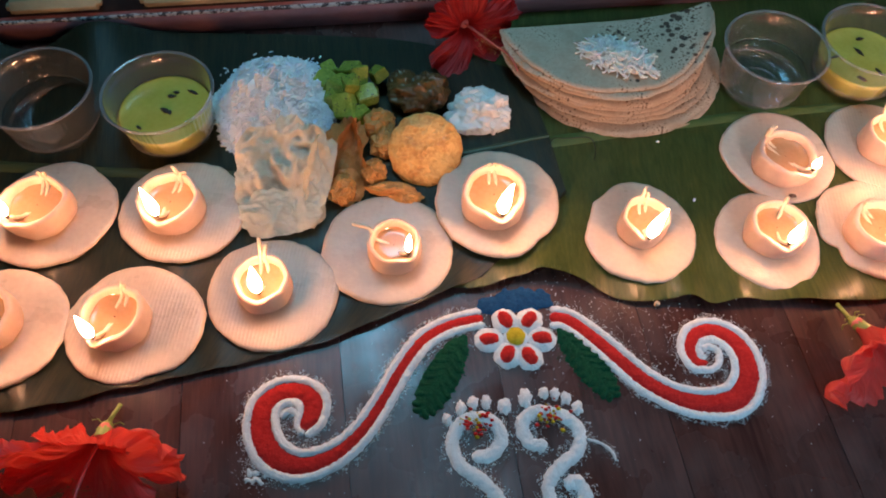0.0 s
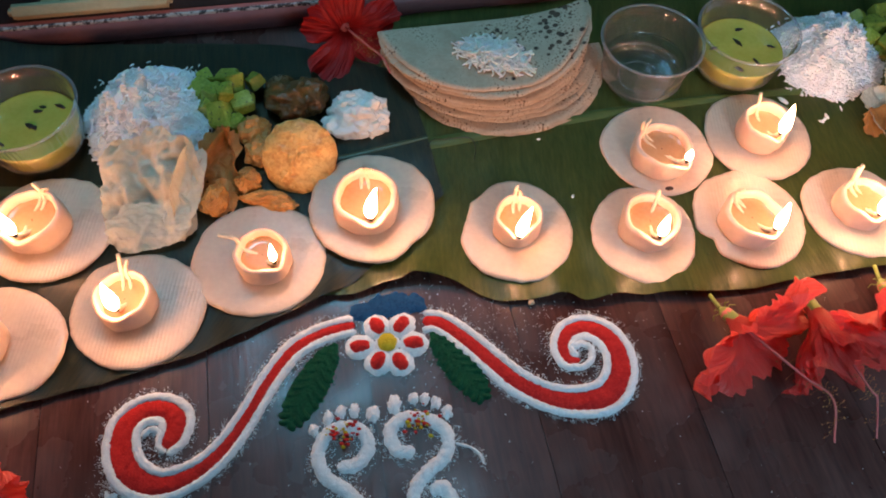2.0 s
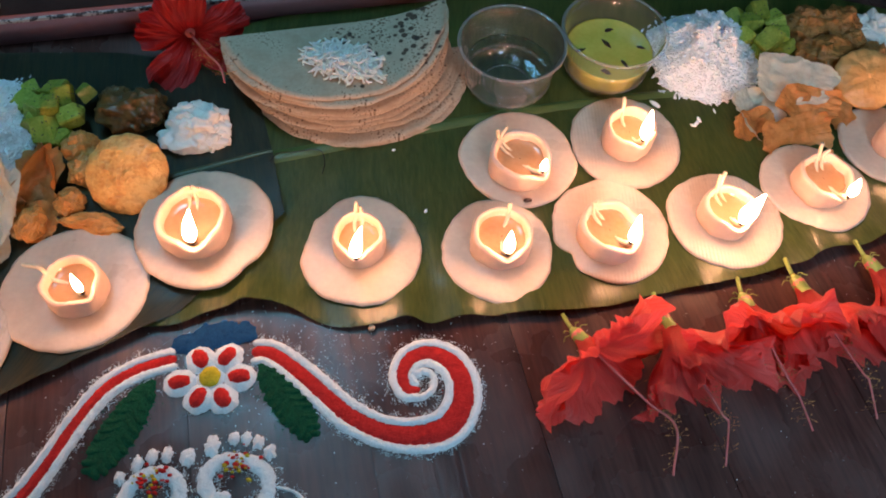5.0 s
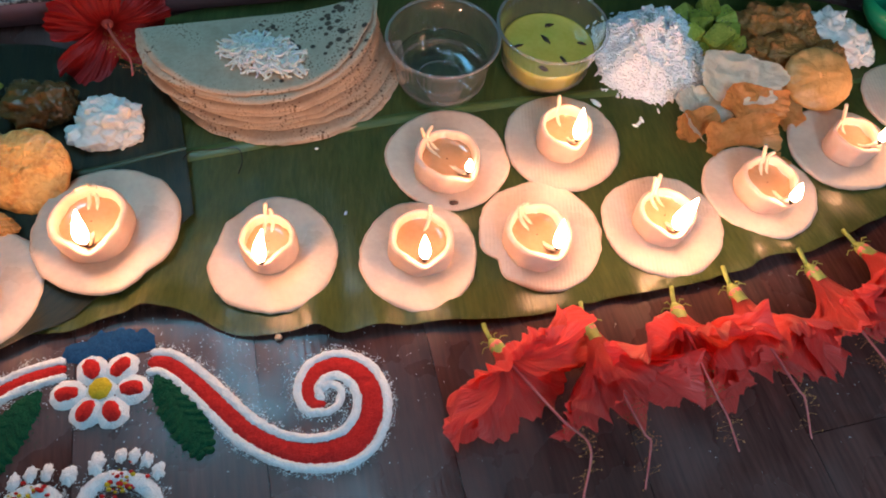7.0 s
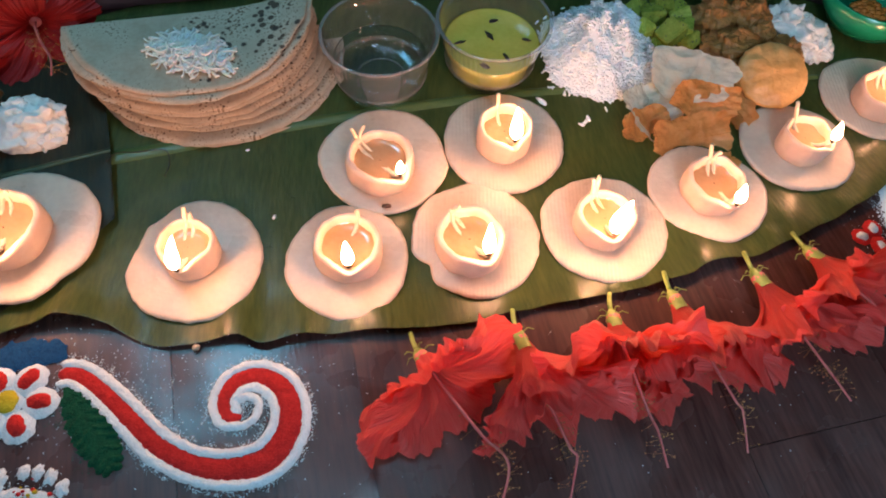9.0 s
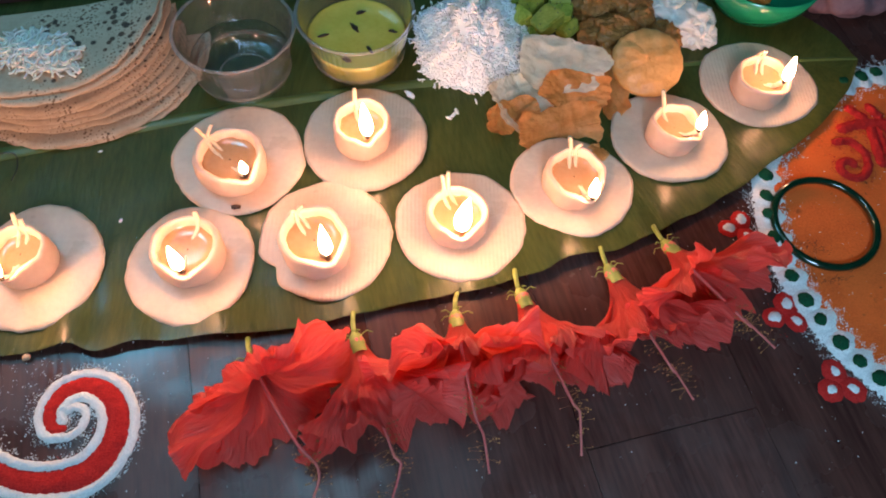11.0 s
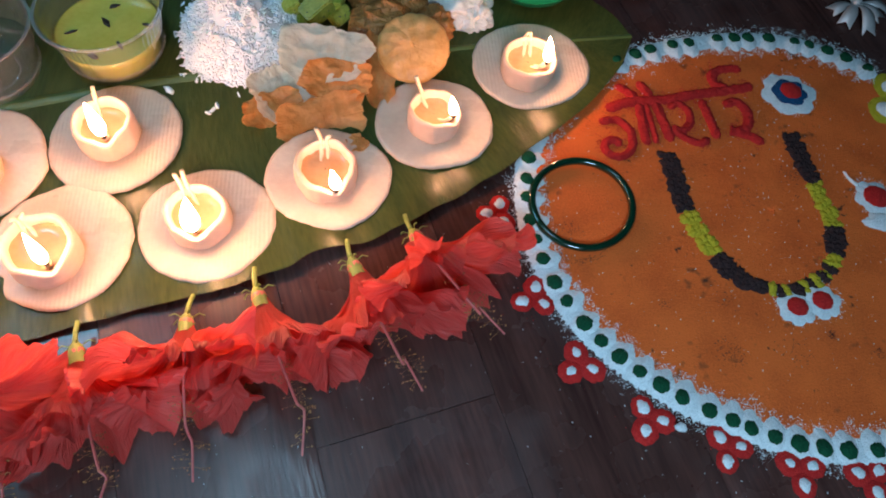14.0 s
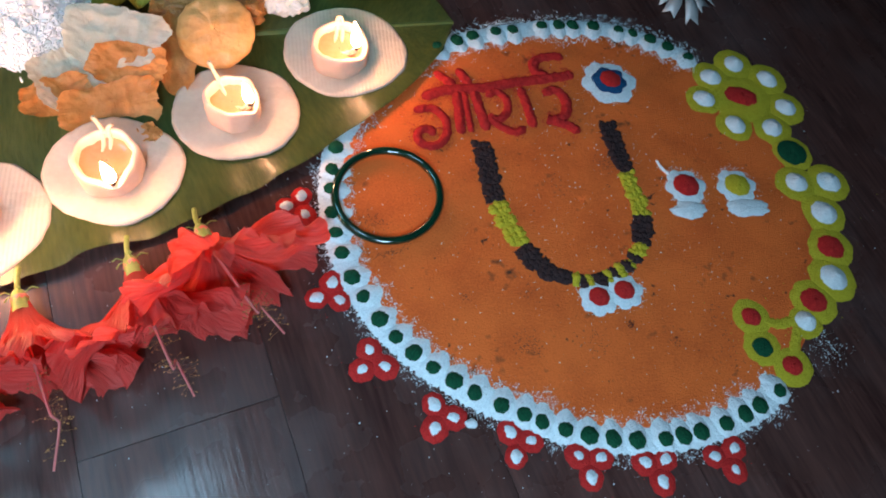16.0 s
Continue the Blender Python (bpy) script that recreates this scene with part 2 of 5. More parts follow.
def pressed_ribs():
    """Plate dough with the fine parallel ribs of the cloth or grater it was pressed on."""
    m = PLATE.copy()
    m.name = "ribbed_dough_disc"
    N, L = m.node_tree.nodes, m.node_tree.links
    p = N["Principled BSDF"]
    tc = next(n for n in N if n.type == "TEX_COORD")
    w, b = N.new("ShaderNodeTexWave"), N.new("ShaderNodeBump")
    w.inputs["Scale"].default_value, w.inputs["Distortion"].default_value = 125, 1.6
    w.inputs["Detail Scale"].default_value = 0.4
    b.inputs["Strength"].default_value, b.inputs["Distance"].default_value = 0.3, 0.0004
    L.new(tc.outputs["Object"], w.inputs["Vector"])
    L.new(w.outputs["Fac"], b.inputs["Height"])
    L.new(p.inputs["Normal"].links[0].from_socket, b.inputs["Normal"])
    L.new(b.outputs[0], p.inputs["Normal"])
    return m


RIBBED = pressed_ribs()


def glare_and_dust(m, tone):
    """Soft pale patches put into the colour: blotchy floor reflections together with spilt powder."""
    N, L = m.node_tree.nodes, m.node_tree.links
    p = N["Principled BSDF"]
    tc = next(n for n in N if n.type == "TEX_COORD")
    n, r, mx = N.new("ShaderNodeTexNoise"), N.new("ShaderNodeMapRange"), N.new("ShaderNodeMix")
    geo = N.new("ShaderNodeNewGeometry")
    n.inputs["Scale"].default_value, n.inputs["Detail"].default_value, n.inputs["Roughness"].default_value = 13, 6, 0.65
    r.inputs[1].default_value, r.inputs[2].default_value, r.inputs[3].default_value, r.inputs[4].default_value = 0.44, 0.74, 0.0, 0.09
    L.new(geo.outputs["Position"], n.inputs["Vector"])
    L.new(n.outputs[0], r.inputs[0])
    mx.data_type = "RGBA"
    L.new(r.outputs[0], mx.inputs[0])
    L.new(p.inputs["Base Color"].links[0].from_socket, mx.inputs[6])
    mx.inputs[7].default_value = (*tone, 1)
    L.new(mx.outputs[2], p.inputs["Base Color"])


glare_and_dust(WOOD, (0.30, 0.29, 0.30))


def speckle(m, specks, tone):
    """Dark dirt mixed into powder: fine specks that gather in patches."""
    N, L = m.node_tree.nodes, m.node_tree.links
    p = N["Principled BSDF"]
    base = p.inputs["Base Color"].links[0].from_socket
    tc = next(n for n in N if n.type == "TEX_COORD")
    for patch, fine, lo, hi in specks:
        a, b, s, r, mx = N.new("ShaderNodeTexNoise"), N.new("ShaderNodeTexNoise"), N.new("ShaderNodeMath"), N.new("ShaderNodeValToRGB"), N.new("ShaderNodeMix")
        mx.data_type = "RGBA"
        a.inputs["Scale"].default_value, b.inputs["Scale"].default_value = patch, fine
        s.operation = "ADD"
        for n in (a, b):
            L.new(tc.outputs["Object"], n.inputs["Vector"])
        L.new(a.outputs[0], s.inputs[0])
        L.new(b.outputs[0], s.inputs[1])
        r.color_ramp.elements[0].position, r.color_ramp.elements[1].position = lo, hi
        half = N.new("ShaderNodeMath")
        half.operation, half.inputs[1].default_value = "MULTIPLY", 0.5
        L.new(s.outputs[0], half.inputs[0])
        L.new(half.outputs[0], r.inputs[0])
        L.new(r.outputs[0], mx.inputs[0])
        L.new(base, mx.inputs[6])
        mx.inputs[7].default_value = (*tone, 1)
        base = mx.outputs[2]
    L.new(base, p.inputs["Base Color"])


speckle(ORANGE, ((26, 150, 0.60, 0.72), (45, 260, 0.655, 0.69)), (0.10, 0.035, 0.018))


def flame_material():
    m = bpy.data.materials.new("flame")
    m.use_nodes = True
    N, L = m.node_tree.nodes, m.node_tree.links
    N.remove(N["Principled BSDF"])
    e = N.new("ShaderNodeEmission")
    e.inputs[0].default_value, e.inputs[1].default_value = (1.0, 0.455, 0.235, 1), FLAME_STRENGTH
    L.new(e.outputs[0], N["Material Output"].inputs[0])
    return m


FLAME = flame_material()


# ---- tools for building ----
def mesh_of(name, bm, material, smooth=True):
    me = bpy.data.meshes.new(name)
    bm.normal_update()
    bm.to_mesh(me)
    bm.free()
    me.materials.append(material)
    if smooth:
        me.shade_smooth()
    return me


def part(name, bm, material, parent, label="", smooth=True):
    me = bm if isinstance(bm, bpy.types.Mesh) else mesh_of(name, bm, material, smooth)
    ob = new(name, me)
    ob.parent = parent
    return tagged(ob, label)


def thing(name, label, category, m=None, group="", kind=""):
    ob = new(name)
    ob.empty_display_size = 0.01
    ob.matrix_world = m or Matrix()
    return tagged(ob, label, category, group, kind)


def solo(name, bm, material, label, category, m=None, group="", kind="", smooth=True):
    ob = new(name, mesh_of(name, bm, material, smooth))
    ob.matrix_world = m or Matrix()
    return tagged(ob, label, category, group, kind)


def nz(x, y, z=0.0, s=1.0):
    return noise.noise(Vector((x * s, y * s, z)))


def lerp(a, b, t):
    return a + (b - a) * t


def spline(pts, step=0.001, closed=False):
    """A smooth line through the points, resampled about every step."""
    P = [np.array(p, float) for p in pts]
    n = len(P)
    out = []
    for i in range(n if closed else n - 1):
        if closed:
            a, b, c, d = P[i - 1], P[i], P[(i + 1) % n], P[(i + 2) % n]
        else:
            b, c = P[i], P[i + 1]
            a = P[i - 1] if i else 2 * b - c
            d = P[i + 2] if i + 2 < n else 2 * c - b
        k = max(2, int(np.linalg.norm((c - b)[:2]) / step))
        for j in range(k):
            t = j / k
            out.append(0.5 * (2 * b + (c - a) * t + (2 * a - 5 * b + 4 * c - d) * t * t + (3 * b - a - 3 * c + d) * t ** 3))
    if not closed:
        out.append(P[-1])
    return out


def sheet(bm, rows, uvs=None, closed=False):
    """A grid of quads through rows of places."""
    uvl = bm.loops.layers.uv.verify() if uvs else None
    V = [[bm.verts.new(p) for p in r] for r in rows]
    for i in range(len(V) - 1):
        for j in range(len(V[i]) - (0 if closed else 1)):
            k = (j + 1) % len(V[i])
            f = bm.faces.new((V[i][j], V[i][k], V[i + 1][k], V[i + 1][j]))
            if uvl:
                for lp, (a, b) in zip(f.loops, ((i, j), (i, k), (i + 1, k), (i + 1, j))):
                    lp[uvl].uv = uvs[a][b]
    return V


def revolve(bm, profile, n=40, warp=None):
    rows = []
    for k, (r, z) in enumerate(profile):
        row = []
        for i in range(n):
            a = 2 * math.pi * i / n
            p = (r * math.cos(a), r * math.sin(a), z)
            row.append(warp(p, a, k) if warp else p)
        rows.append(row)
    return sheet(bm, rows, closed=True)


def tube(bm, pts, radius, n=7, taper=None):
    P = [Vector(p) for p in pts]
    rows = []
    side = Vector((0.3, 0.2, 1)).normalized()
    for i, p in enumerate(P):
        d = (P[min(i + 1, len(P) - 1)] - P[max(i - 1, 0)]).normalized()
        side = (side - d * side.dot(d))
        if side.length < 1e-4:
            side = d.orthogonal()
        side.normalize()
        up = d.cross(side)
        r = radius * (taper(i / (len(P) - 1)) if taper else 1)
        rows.append([p + r * (math.cos(2 * math.pi * k / n) * side + math.sin(2 * math.pi * k / n) * up) for k in range(n)])
    V = sheet(bm, rows, closed=True)
    bm.faces.new(V[0][::-1])
    bm.faces.new(V[-1])


def lump(bm, centre, radii, seed, rough=0.25, freq=2.5, sub=3, flat=None, turn=None, crag=0.0):
    """A rounded lump with an uneven skin; flat: no lower than this."""
    made = bmesh.ops.create_icosphere(bm, subdivisions=sub, radius=1.0)["verts"]
    c, r = Vector(centre), Vector(radii)
    for v in made:
        p = v.co.copy()
        k = 1 + rough * noise.noise(p * freq + Vector((seed * 7.3, seed * 3.1, 0))) + rough * 0.45 * noise.noise(p * freq * 2.7 + Vector((0, seed * 5.7, 9)))
        if crag:
            k += crag * (noise.fractal(p * 4.5 + Vector((seed, 0, 0)), 0.5, 2.1, 5) + 0.5 * abs(noise.noise(p * 9)))
        q = Vector((p.x * r.x * k, p.y * r.y * k, p.z * r.z * k))
        if turn:
            q = turn @ q
        q += c
        if flat is not None and q.z < flat:
            q.z = flat
        v.co = q


GRAINS = {}


def spill(colour, x, y, spread, count):
    """Loose grains of powder about a place; they are built at the end."""
    rng = GRAINS.setdefault("rng", np.random.default_rng(11))
    box = GRAINS.setdefault(colour, [])
    for _ in range(count):
        box.append((x + rng.normal(0, spread), y + rng.normal(0, spread)))


def ridge(pts, width, height, seed=0, step=0.0009, base=0.0004, colour=None, closed=False, grain=0.35):
    """A heaped line of powder; pts are (x, y) or (x, y, width factor)."""
    bm = bmesh.new()
    line = spline([(*p, 1.0) if len(p) == 2 else p for p in pts], step, closed)
    if closed:
        line.append(line[0])
    rows, K = [], 10
    n = len(line)
    for i, p in enumerate(line):
        a, b = line[max(i - 1, 0)], line[min(i + 1, n - 1)]
        d = (b - a)[:2]
        d /= (np.linalg.norm(d) or 1)
        s = np.array((-d[1], d[0]))
        end = 1.0 if closed else min(1.0, 0.35 + min(i, n - 1 - i) * step / (width * 0.5))
        w = width * 0.5 * p[2] * end
        row = []
        for k in range(K + 1):
            v = 2 * k / K - 1
            e = 1 + 0.20 * nz(p[0], p[1], seed + (5 if v > 0 else 0), 420) + 0.22 * nz(p[0], p[1], seed + (2 if v > 0 else 8), 1300)
            q = p[:2] + s * v * w * e
            h = height * end * (1 - abs(v) ** 2.4) * (0.85 + 0.35 * nz(q[0], q[1], seed, 330)) + 0.0006 * nz(q[0], q[1], seed + 3, 1100)
            row.append((q[0], q[1], base + max(h, 0) if 0 < k < K else 0.0002))
        rows.append(row)
        if colour and grain and random.random() < grain:
            v = random.choice((-1, 1)) * (1.0 + abs(random.gauss(0, 0.45)))
            q = p[:2] + s * v * w
            spill(colour, q[0], q[1], 0.0012, 13)
    sheet(bm, rows)
    return bm


def heap(rx, ry, height, seed=0, cone=2.0, rings=6, n=44, rag=0.12, base=0.0, lobes=0, tip=0.0):
    """A small round heap of powder at the origin."""
    bm = bmesh.new()
    rows = []
    for k in range(rings + 1):
        t = k / rings
        row = []
        for i in range(n):
            a = 2 * math.pi * i / n
            e = 1 + rag * nz(math.cos(a) * 2.2, math.sin(a) * 2.2, seed * 3.7) + 0.5 * rag * nz(math.cos(a) * 7, math.sin(a) * 7, seed + 9)
            if tip:
                e *= 1 + tip * math.exp(-((a - math.pi) / 0.40) ** 2)
            if lobes:
                e *= 0.85 + 0.17 * abs(math.cos(lobes * a / 2 + seed)) ** 0.8
            r = t * e
            z = height * (1 - t ** cone) * (1 + 0.18 * nz(r * math.cos(a) * 3, r * math.sin(a) * 3, seed) + 0.10 * nz(r * math.cos(a) * 9, r * math.sin(a) * 9, seed)) if k < rings else 0.0
            row.append((rx * r * math.cos(a), ry * r * math.sin(a), base + z))
        if k == 0:
            row = [(0.0001 * math.cos(2 * math.pi * i / n), 0.0001 * math.sin(2 * math.pi * i / n), base + height) for i in range(n)]
        rows.append(row)
    V = sheet(bm, rows, closed=True)
    bm.faces.new(V[0])
    return bm


def at(ob, x, y, z=0.0, turn=0.0, s=1.0):
    ob.matrix_local = Matrix.Translation((x, y, z)) @ Matrix.Rotation(turn, 4, "Z") @ Matrix.Scale(s, 4)
    return ob


# ---- room ----
def slab(name, x0, y0, z0, x1, y1, z1, material, label, category):
    bm = bmesh.new()
    bmesh.ops.create_cube(bm, size=1)
    for v in bm.verts:
        v.co = Vector((lerp(x0, x1, v.co.x + 0.5), lerp(y0, y1, v.co.y + 0.5), lerp(z0, z1, v.co.z + 0.5)))
    return solo(name, bm, material, label, category, kind="structure", smooth=False)


slab("floor", -2.6, -2.2, -0.06, 3.4, 2.8, -0.0025, DARKTOP, "dark wooden plank floor with fine joints", "floor")
slab("wall_north", -2.6, 2.8, -0.06, 3.4, 2.95, 2.6, PLASTER, "plain painted room wall", "wall")
slab("wall_south", -2.6, -2.35, -0.06, 3.4, -2.2, 2.6, PLASTER, "plain painted room wall", "wall")
slab("wall_east", 3.4, -2.35, -0.06, 3.55, 2.95, 2.6, PLASTER, "plain painted room wall", "wall")
slab("wall_west", -2.75, -2.35, -0.06, -2.6, 2.95, 2.6, PLASTER, "plain painted room wall", "wall")
slab("ceiling", -2.75, -2.35, 2.6, 3.55, 2.95, 2.75, PLASTER, "plain painted ceiling", "ceiling")

# ---- banana leaves ----
def curve_at(pts, n):
    line = spline(pts, 0.002)
    d = np.r_[0, np.cumsum([np.linalg.norm(b - a) for a, b in zip(line, line[1:])])]
    t = np.linspace(0, d[-1], n)
    return np.c_[[np.interp(t, d, [p[k] for p in line]) for k in range(len(pts[0]))]].T


def leaf(name, curves, ribs, material, label, waves, cols=170, rows=14, seed=0):
    """A blade through longitudinal curves of (x, y, z), front edge first; ribs: index of the midrib's curve."""
    C = [curve_at(c, cols) for c in curves]
    ob = thing(name, label, "leaf")
    bm = bmesh.new()
    grid, uvs = [], []
    for i in range(cols):
        pts = [np.array([c[i][k] for k in range(3)]) for c in C]
        row, uv = [], []
        for k in range(len(pts) - 1):
            for j in range(rows):
                t = j / rows
                row.append(lerp(pts[k], pts[k + 1], t))
                uv.append((i / cols * 1.0, (k + t)))
        row.append(pts[-1])
        uv.append((i / cols, len(pts) - 1))
        m = len(row) - 1
        out = []
        for j, p in enumerate(row):
            v = j / m
            edge = max(0.0, (0.10 - v) / 0.10) if v < 0.5 else 0.0
            z = p[2] + edge * waves * (0.55 + 0.9 * nz(p[0] * 1.0, 0, seed, 26)) + 0.0006 * nz(p[0], p[1], seed, 40)
            z += 0.0017 * nz(p[0] + 0.35 * p[1], 0.2 * p[1], seed + 2, 60) * max(0.0, 1 - v / 0.5)
            out.append((p[0], p[1] + edge * 0.003 * nz(p[0], 0, seed + 5, 40), max(z, 0.0009)))
        grid.append(out)
        uvs.append(uv)
    sheet(bm, grid, uvs)
    bmesh.ops.solidify(bm, geom=bm.faces[:], thickness=0.0004)
    part("blade", bm, material, ob)
    bm = bmesh.new()
    mid = C[ribs]
    strip = []
    for i, p in enumerate(mid):
        half = 0.0062 * (1.0 - 0.72 * i / cols)
        strip.append([(p[0] - 0.2 * half * v, p[1] + half * v, max(p[2], 0.0009) + 0.0003 + half * 0.34 * (1 - abs(v) ** 2.2) * (1 if v < 0.5 else 0.8)) for v in (-1, -0.8, -0.55, -0.25, 0, 0.25, 0.55, 0.8, 1)])
    sheet(bm, strip)
    part("midrib", bm, MIDRIB if material == LEAF_B else DARKRIB, ob, "smooth raised midrib of the leaf")
    return ob


leaf("banana_leaf", [
    [(-0.46, 0.115, 0.003), (-0.274, 0.153, 0.003), (-0.164, 0.189, 0.003), (-0.083, 0.220, 0.003), (-0.034, 0.248, 0.004), (0.015, 0.277, 0.005)],
    [(-0.47, 0.222, 0.003), (-0.25, 0.252, 0.003), (-0.10, 0.287, 0.003), (0.0, 0.318, 0.005), (0.072, 0.352, 0.008)],
    [(-0.48, 0.325, 0.002), (-0.35, 0.336, 0.002), (-0.181, 0.346, 0.002), (-0.04, 0.374, 0.004), (0.058, 0.403, 0.010)],
    [(-0.50, 0.425, 0.012), (-0.425, 0.448, 0.030), (-0.370, 0.450, 0.008), (-0.318, 0.468, 0.028), (-0.27, 0.484, 0.008), (-0.213, 0.492, 0.004), (-0.12, 0.499, 0.004), (-0.05, 0.498, 0.004), (0.036, 0.470, 0.008)],
], 2, LEAF_A, "dark green banana leaf under the food and lamps", 0.003, seed=1)
leaf("banana_leaf", [
    [(-0.02, 0.262, 0.002), (0.038, 0.277, 0.006), (0.056, 0.286, 0.009), (0.080, 0.282, 0.006), (0.104, 0.272, 0.002), (0.131, 0.270, 0.003), (0.157, 0.276, 0.006), (0.174, 0.272, 0.003),
     (0.204, 0.279, 0.005), (0.272, 0.285, 0.003), (0.359, 0.305, 0.003), (0.420, 0.320, 0.005), (0.442, 0.333, 0.006), (0.470, 0.337, 0.003), (0.509, 0.356, 0.003), (0.558, 0.384, 0.003),
     (0.604, 0.417, 0.004), (0.630, 0.439, 0.004), (0.659, 0.471, 0.004), (0.675, 0.500, 0.006)],
    [(-0.02, 0.34, 0.0024), (0.10, 0.345, 0.0024), (0.25, 0.375, 0.0024), (0.40, 0.405, 0.0024), (0.55, 0.445, 0.0024), (0.675, 0.501, 0.006)],
    [(-0.02, 0.383, 0.0024), (0.063, 0.404, 0.0024), (0.19, 0.440, 0.0024), (0.282, 0.462, 0.0024), (0.36, 0.476, 0.0024), (0.541, 0.497, 0.0024), (0.675, 0.502, 0.006)],
    [(-0.02, 0.52, 0.0024), (0.10, 0.57, 0.0024), (0.30, 0.60, 0.0024), (0.50, 0.60, 0.0024), (0.62, 0.565, 0.003), (0.659, 0.530, 0.008), (0.675, 0.503, 0.006)],
], 2, LEAF_B, "glossy green banana leaf under lamps and food", 0.003, cols=240, seed=4)


# ---- dough plates and lamps ----
def plate(x, y, rx, ry, z, seed, dents=(), ribbed=False):
    bm = bmesh.new()
    n = 112
    prof = [(0.0, 0.0034), (0.2, 0.0034), (0.35, 0.0034), (0.45, 0.0034), (0.55, 0.0034), (0.63, 0.0034), (0.7, 0.0033), (0.76, 0.0033), (0.82, 0.0032), (0.88, 0.0031), (0.93, 0.0029), (0.965, 0.0027), (1.0, 0.0016), (0.99, 0.0003), (0.9, 0.0)]
    rows = []
    for k, (r, h) in enumerate(prof):
        row = []
        for i in range(n):
            a = 2 * math.pi * i / n
            e = 1 + 0.060 * nz(math.cos(a) * 1.3, math.sin(a) * 1.3, seed * 2.3) + 0.020 * nz(math.cos(a) * 6, math.sin(a) * 6, seed) + 0.008 * nz(math.cos(a) * 15, math.sin(a) * 15, seed) * r ** 4
            for da, depth, wide in dents:
                d = (a - math.radians(da) + math.pi) % (2 * math.pi) - math.pi
                e -= depth * math.exp(-(d / wide) ** 2) * r ** 3
            q = (rx * r * e * math.cos(a), ry * r * e * math.sin(a))
            hz = h + (0.0008 * nz(q[0], q[1], seed, 38) + 0.0002 * nz(q[0], q[1], seed, 110) if k < 12 and k else 0)
            row.append((*q, hz))
        rows.append(row)
    rows[0] = [(0.0002 * math.cos(2 * math.pi * i / n), 0.0002 * math.sin(2 * math.pi * i / n), 0.0034) for i in range(n)]
    V = sheet(bm, rows, closed=True)
    bm.faces.new(V[0])
    bm.faces.new(V[-1][::-1])
    return solo("dough_plate", bm, RIBBED if ribbed else PLATE, "flat round plate of pale wheat dough on the leaf" if not ribbed else "flat round plate of pale dough with pressed ribs",
                "dough plate", Matrix.Translation((x, y, z)), group="dough plates")


def lamp(x, y, r, z, flame, tail, seed, high=0.020, burn=1.0, lean=(0.0, 0.0), wide=1.0):
    """A dough lamp: bowl with a pinched spout, ghee, cotton wick and flame. flame: the place of its foot; tail: degrees and reach of the wick's loose end."""
    fx, fy = flame[0] - x, flame[1] - y
    fx, fy = 1.08 * fx, 1.08 * fy
    sp = math.atan2(fy, fx)
    pinch = min(0.28, max(0.06, math.hypot(fx, fy) / r - 0.72))
    ob = thing("oil_lamp", "round wheat dough lamp with ghee and a burning wick", "oil lamp", Matrix.Translation((x, y, z)), group="burning dough lamps")
    bm = bmesh.new()

    def warp(p, a, k):
        d = (a - sp + math.pi) % (2 * math.pi) - math.pi
        up = p[2] / high
        e = 1 + 0.075 * nz(math.cos(a) * 1.8, math.sin(a) * 1.8, seed * 1.9 + up * 0.4) + pinch * math.exp(-(d / 0.34) ** 2) * up ** 1.5
        e += 0.026 * nz(math.cos(a) * 6, math.sin(a) * 6, seed + 2 * up) + 0.008 * nz(math.cos(a) * 15, math.sin(a) * 15, seed + 5 * up)
        zz = p[2] - (0.003 * math.exp(-(d / 0.3) ** 2) + 0.0016 * nz(math.cos(a) * 1.7, math.sin(a) * 1.7, seed + 4) + 0.0006 * nz(math.cos(a) * 8, math.sin(a) * 8, seed + 4)) * up ** 3
        return (p[0] * e, p[1] * e, zz)

    prof = [(r * 0.90, 0.0), (r * 0.99, high * 0.12), (r * 1.01, high * 0.4), (r * 0.99, high * 0.75), (r * 0.985, high * 0.88), (r * 0.955, high * 0.97), (r * 0.90, high), (r * 0.84, high * 0.985),
            (r * 0.795, high * 0.92), (r * 0.77, high * 0.7), (r * 0.74, high * 0.35), (r * 0.5, high * 0.22), (r * 0.04, high * 0.2)]
    V = revolve(bm, prof, 48, warp)
    bm.faces.new(V[0][::-1])
    bm.faces.new(V[-1])
    part("bowl", bm, DOUGH, ob)
    bm = bmesh.new()
    lvl = high * 0.62
    V = revolve(bm, [(r * 0.02, lvl), (r * 0.5, lvl), (r * 0.73, lvl), (r * 0.78, lvl + 0.0012)], 36)
    bm.faces.new(V[0])
    part("ghee", bm, OIL, ob, "golden melted ghee")
    bm = bmesh.new()
    ta, reach = math.radians(tail[0]), tail[1]
    tip = Vector((fx * 0.98, fy * 0.98, high + 0.001))
    end = Vector((math.cos(ta) * (r * 0.8 + reach), math.sin(ta) * (r * 0.8 + reach), high + tail[2]))
    side = Vector((-math.sin(ta), math.cos(ta), 0))
    for s in ((-1, 1) if seed % 3 else (0.4,)):
        mids = [tip, Vector((fx * 0.66, fy * 0.66, lvl + 0.0012)), Vector((0, 0, lvl - 0.0020)) + side * 0.002 * s,
                Vector((math.cos(ta) * r * 0.72, math.sin(ta) * r * 0.72, lvl + 0.0015)) + side * 0.002 * s,
                Vector((math.cos(ta) * r * 0.88, math.sin(ta) * r * 0.88, high + 0.0015)) + side * 0.0015 * s, end + side * (0.0008 + 0.0016 * ((seed * 5) % 4)) * s + Vector((0, 0, 0.003 * s * ((seed * 7) % 3 - 1)))]
        pts = spline([tuple(m) for m in mids], 0.0024)
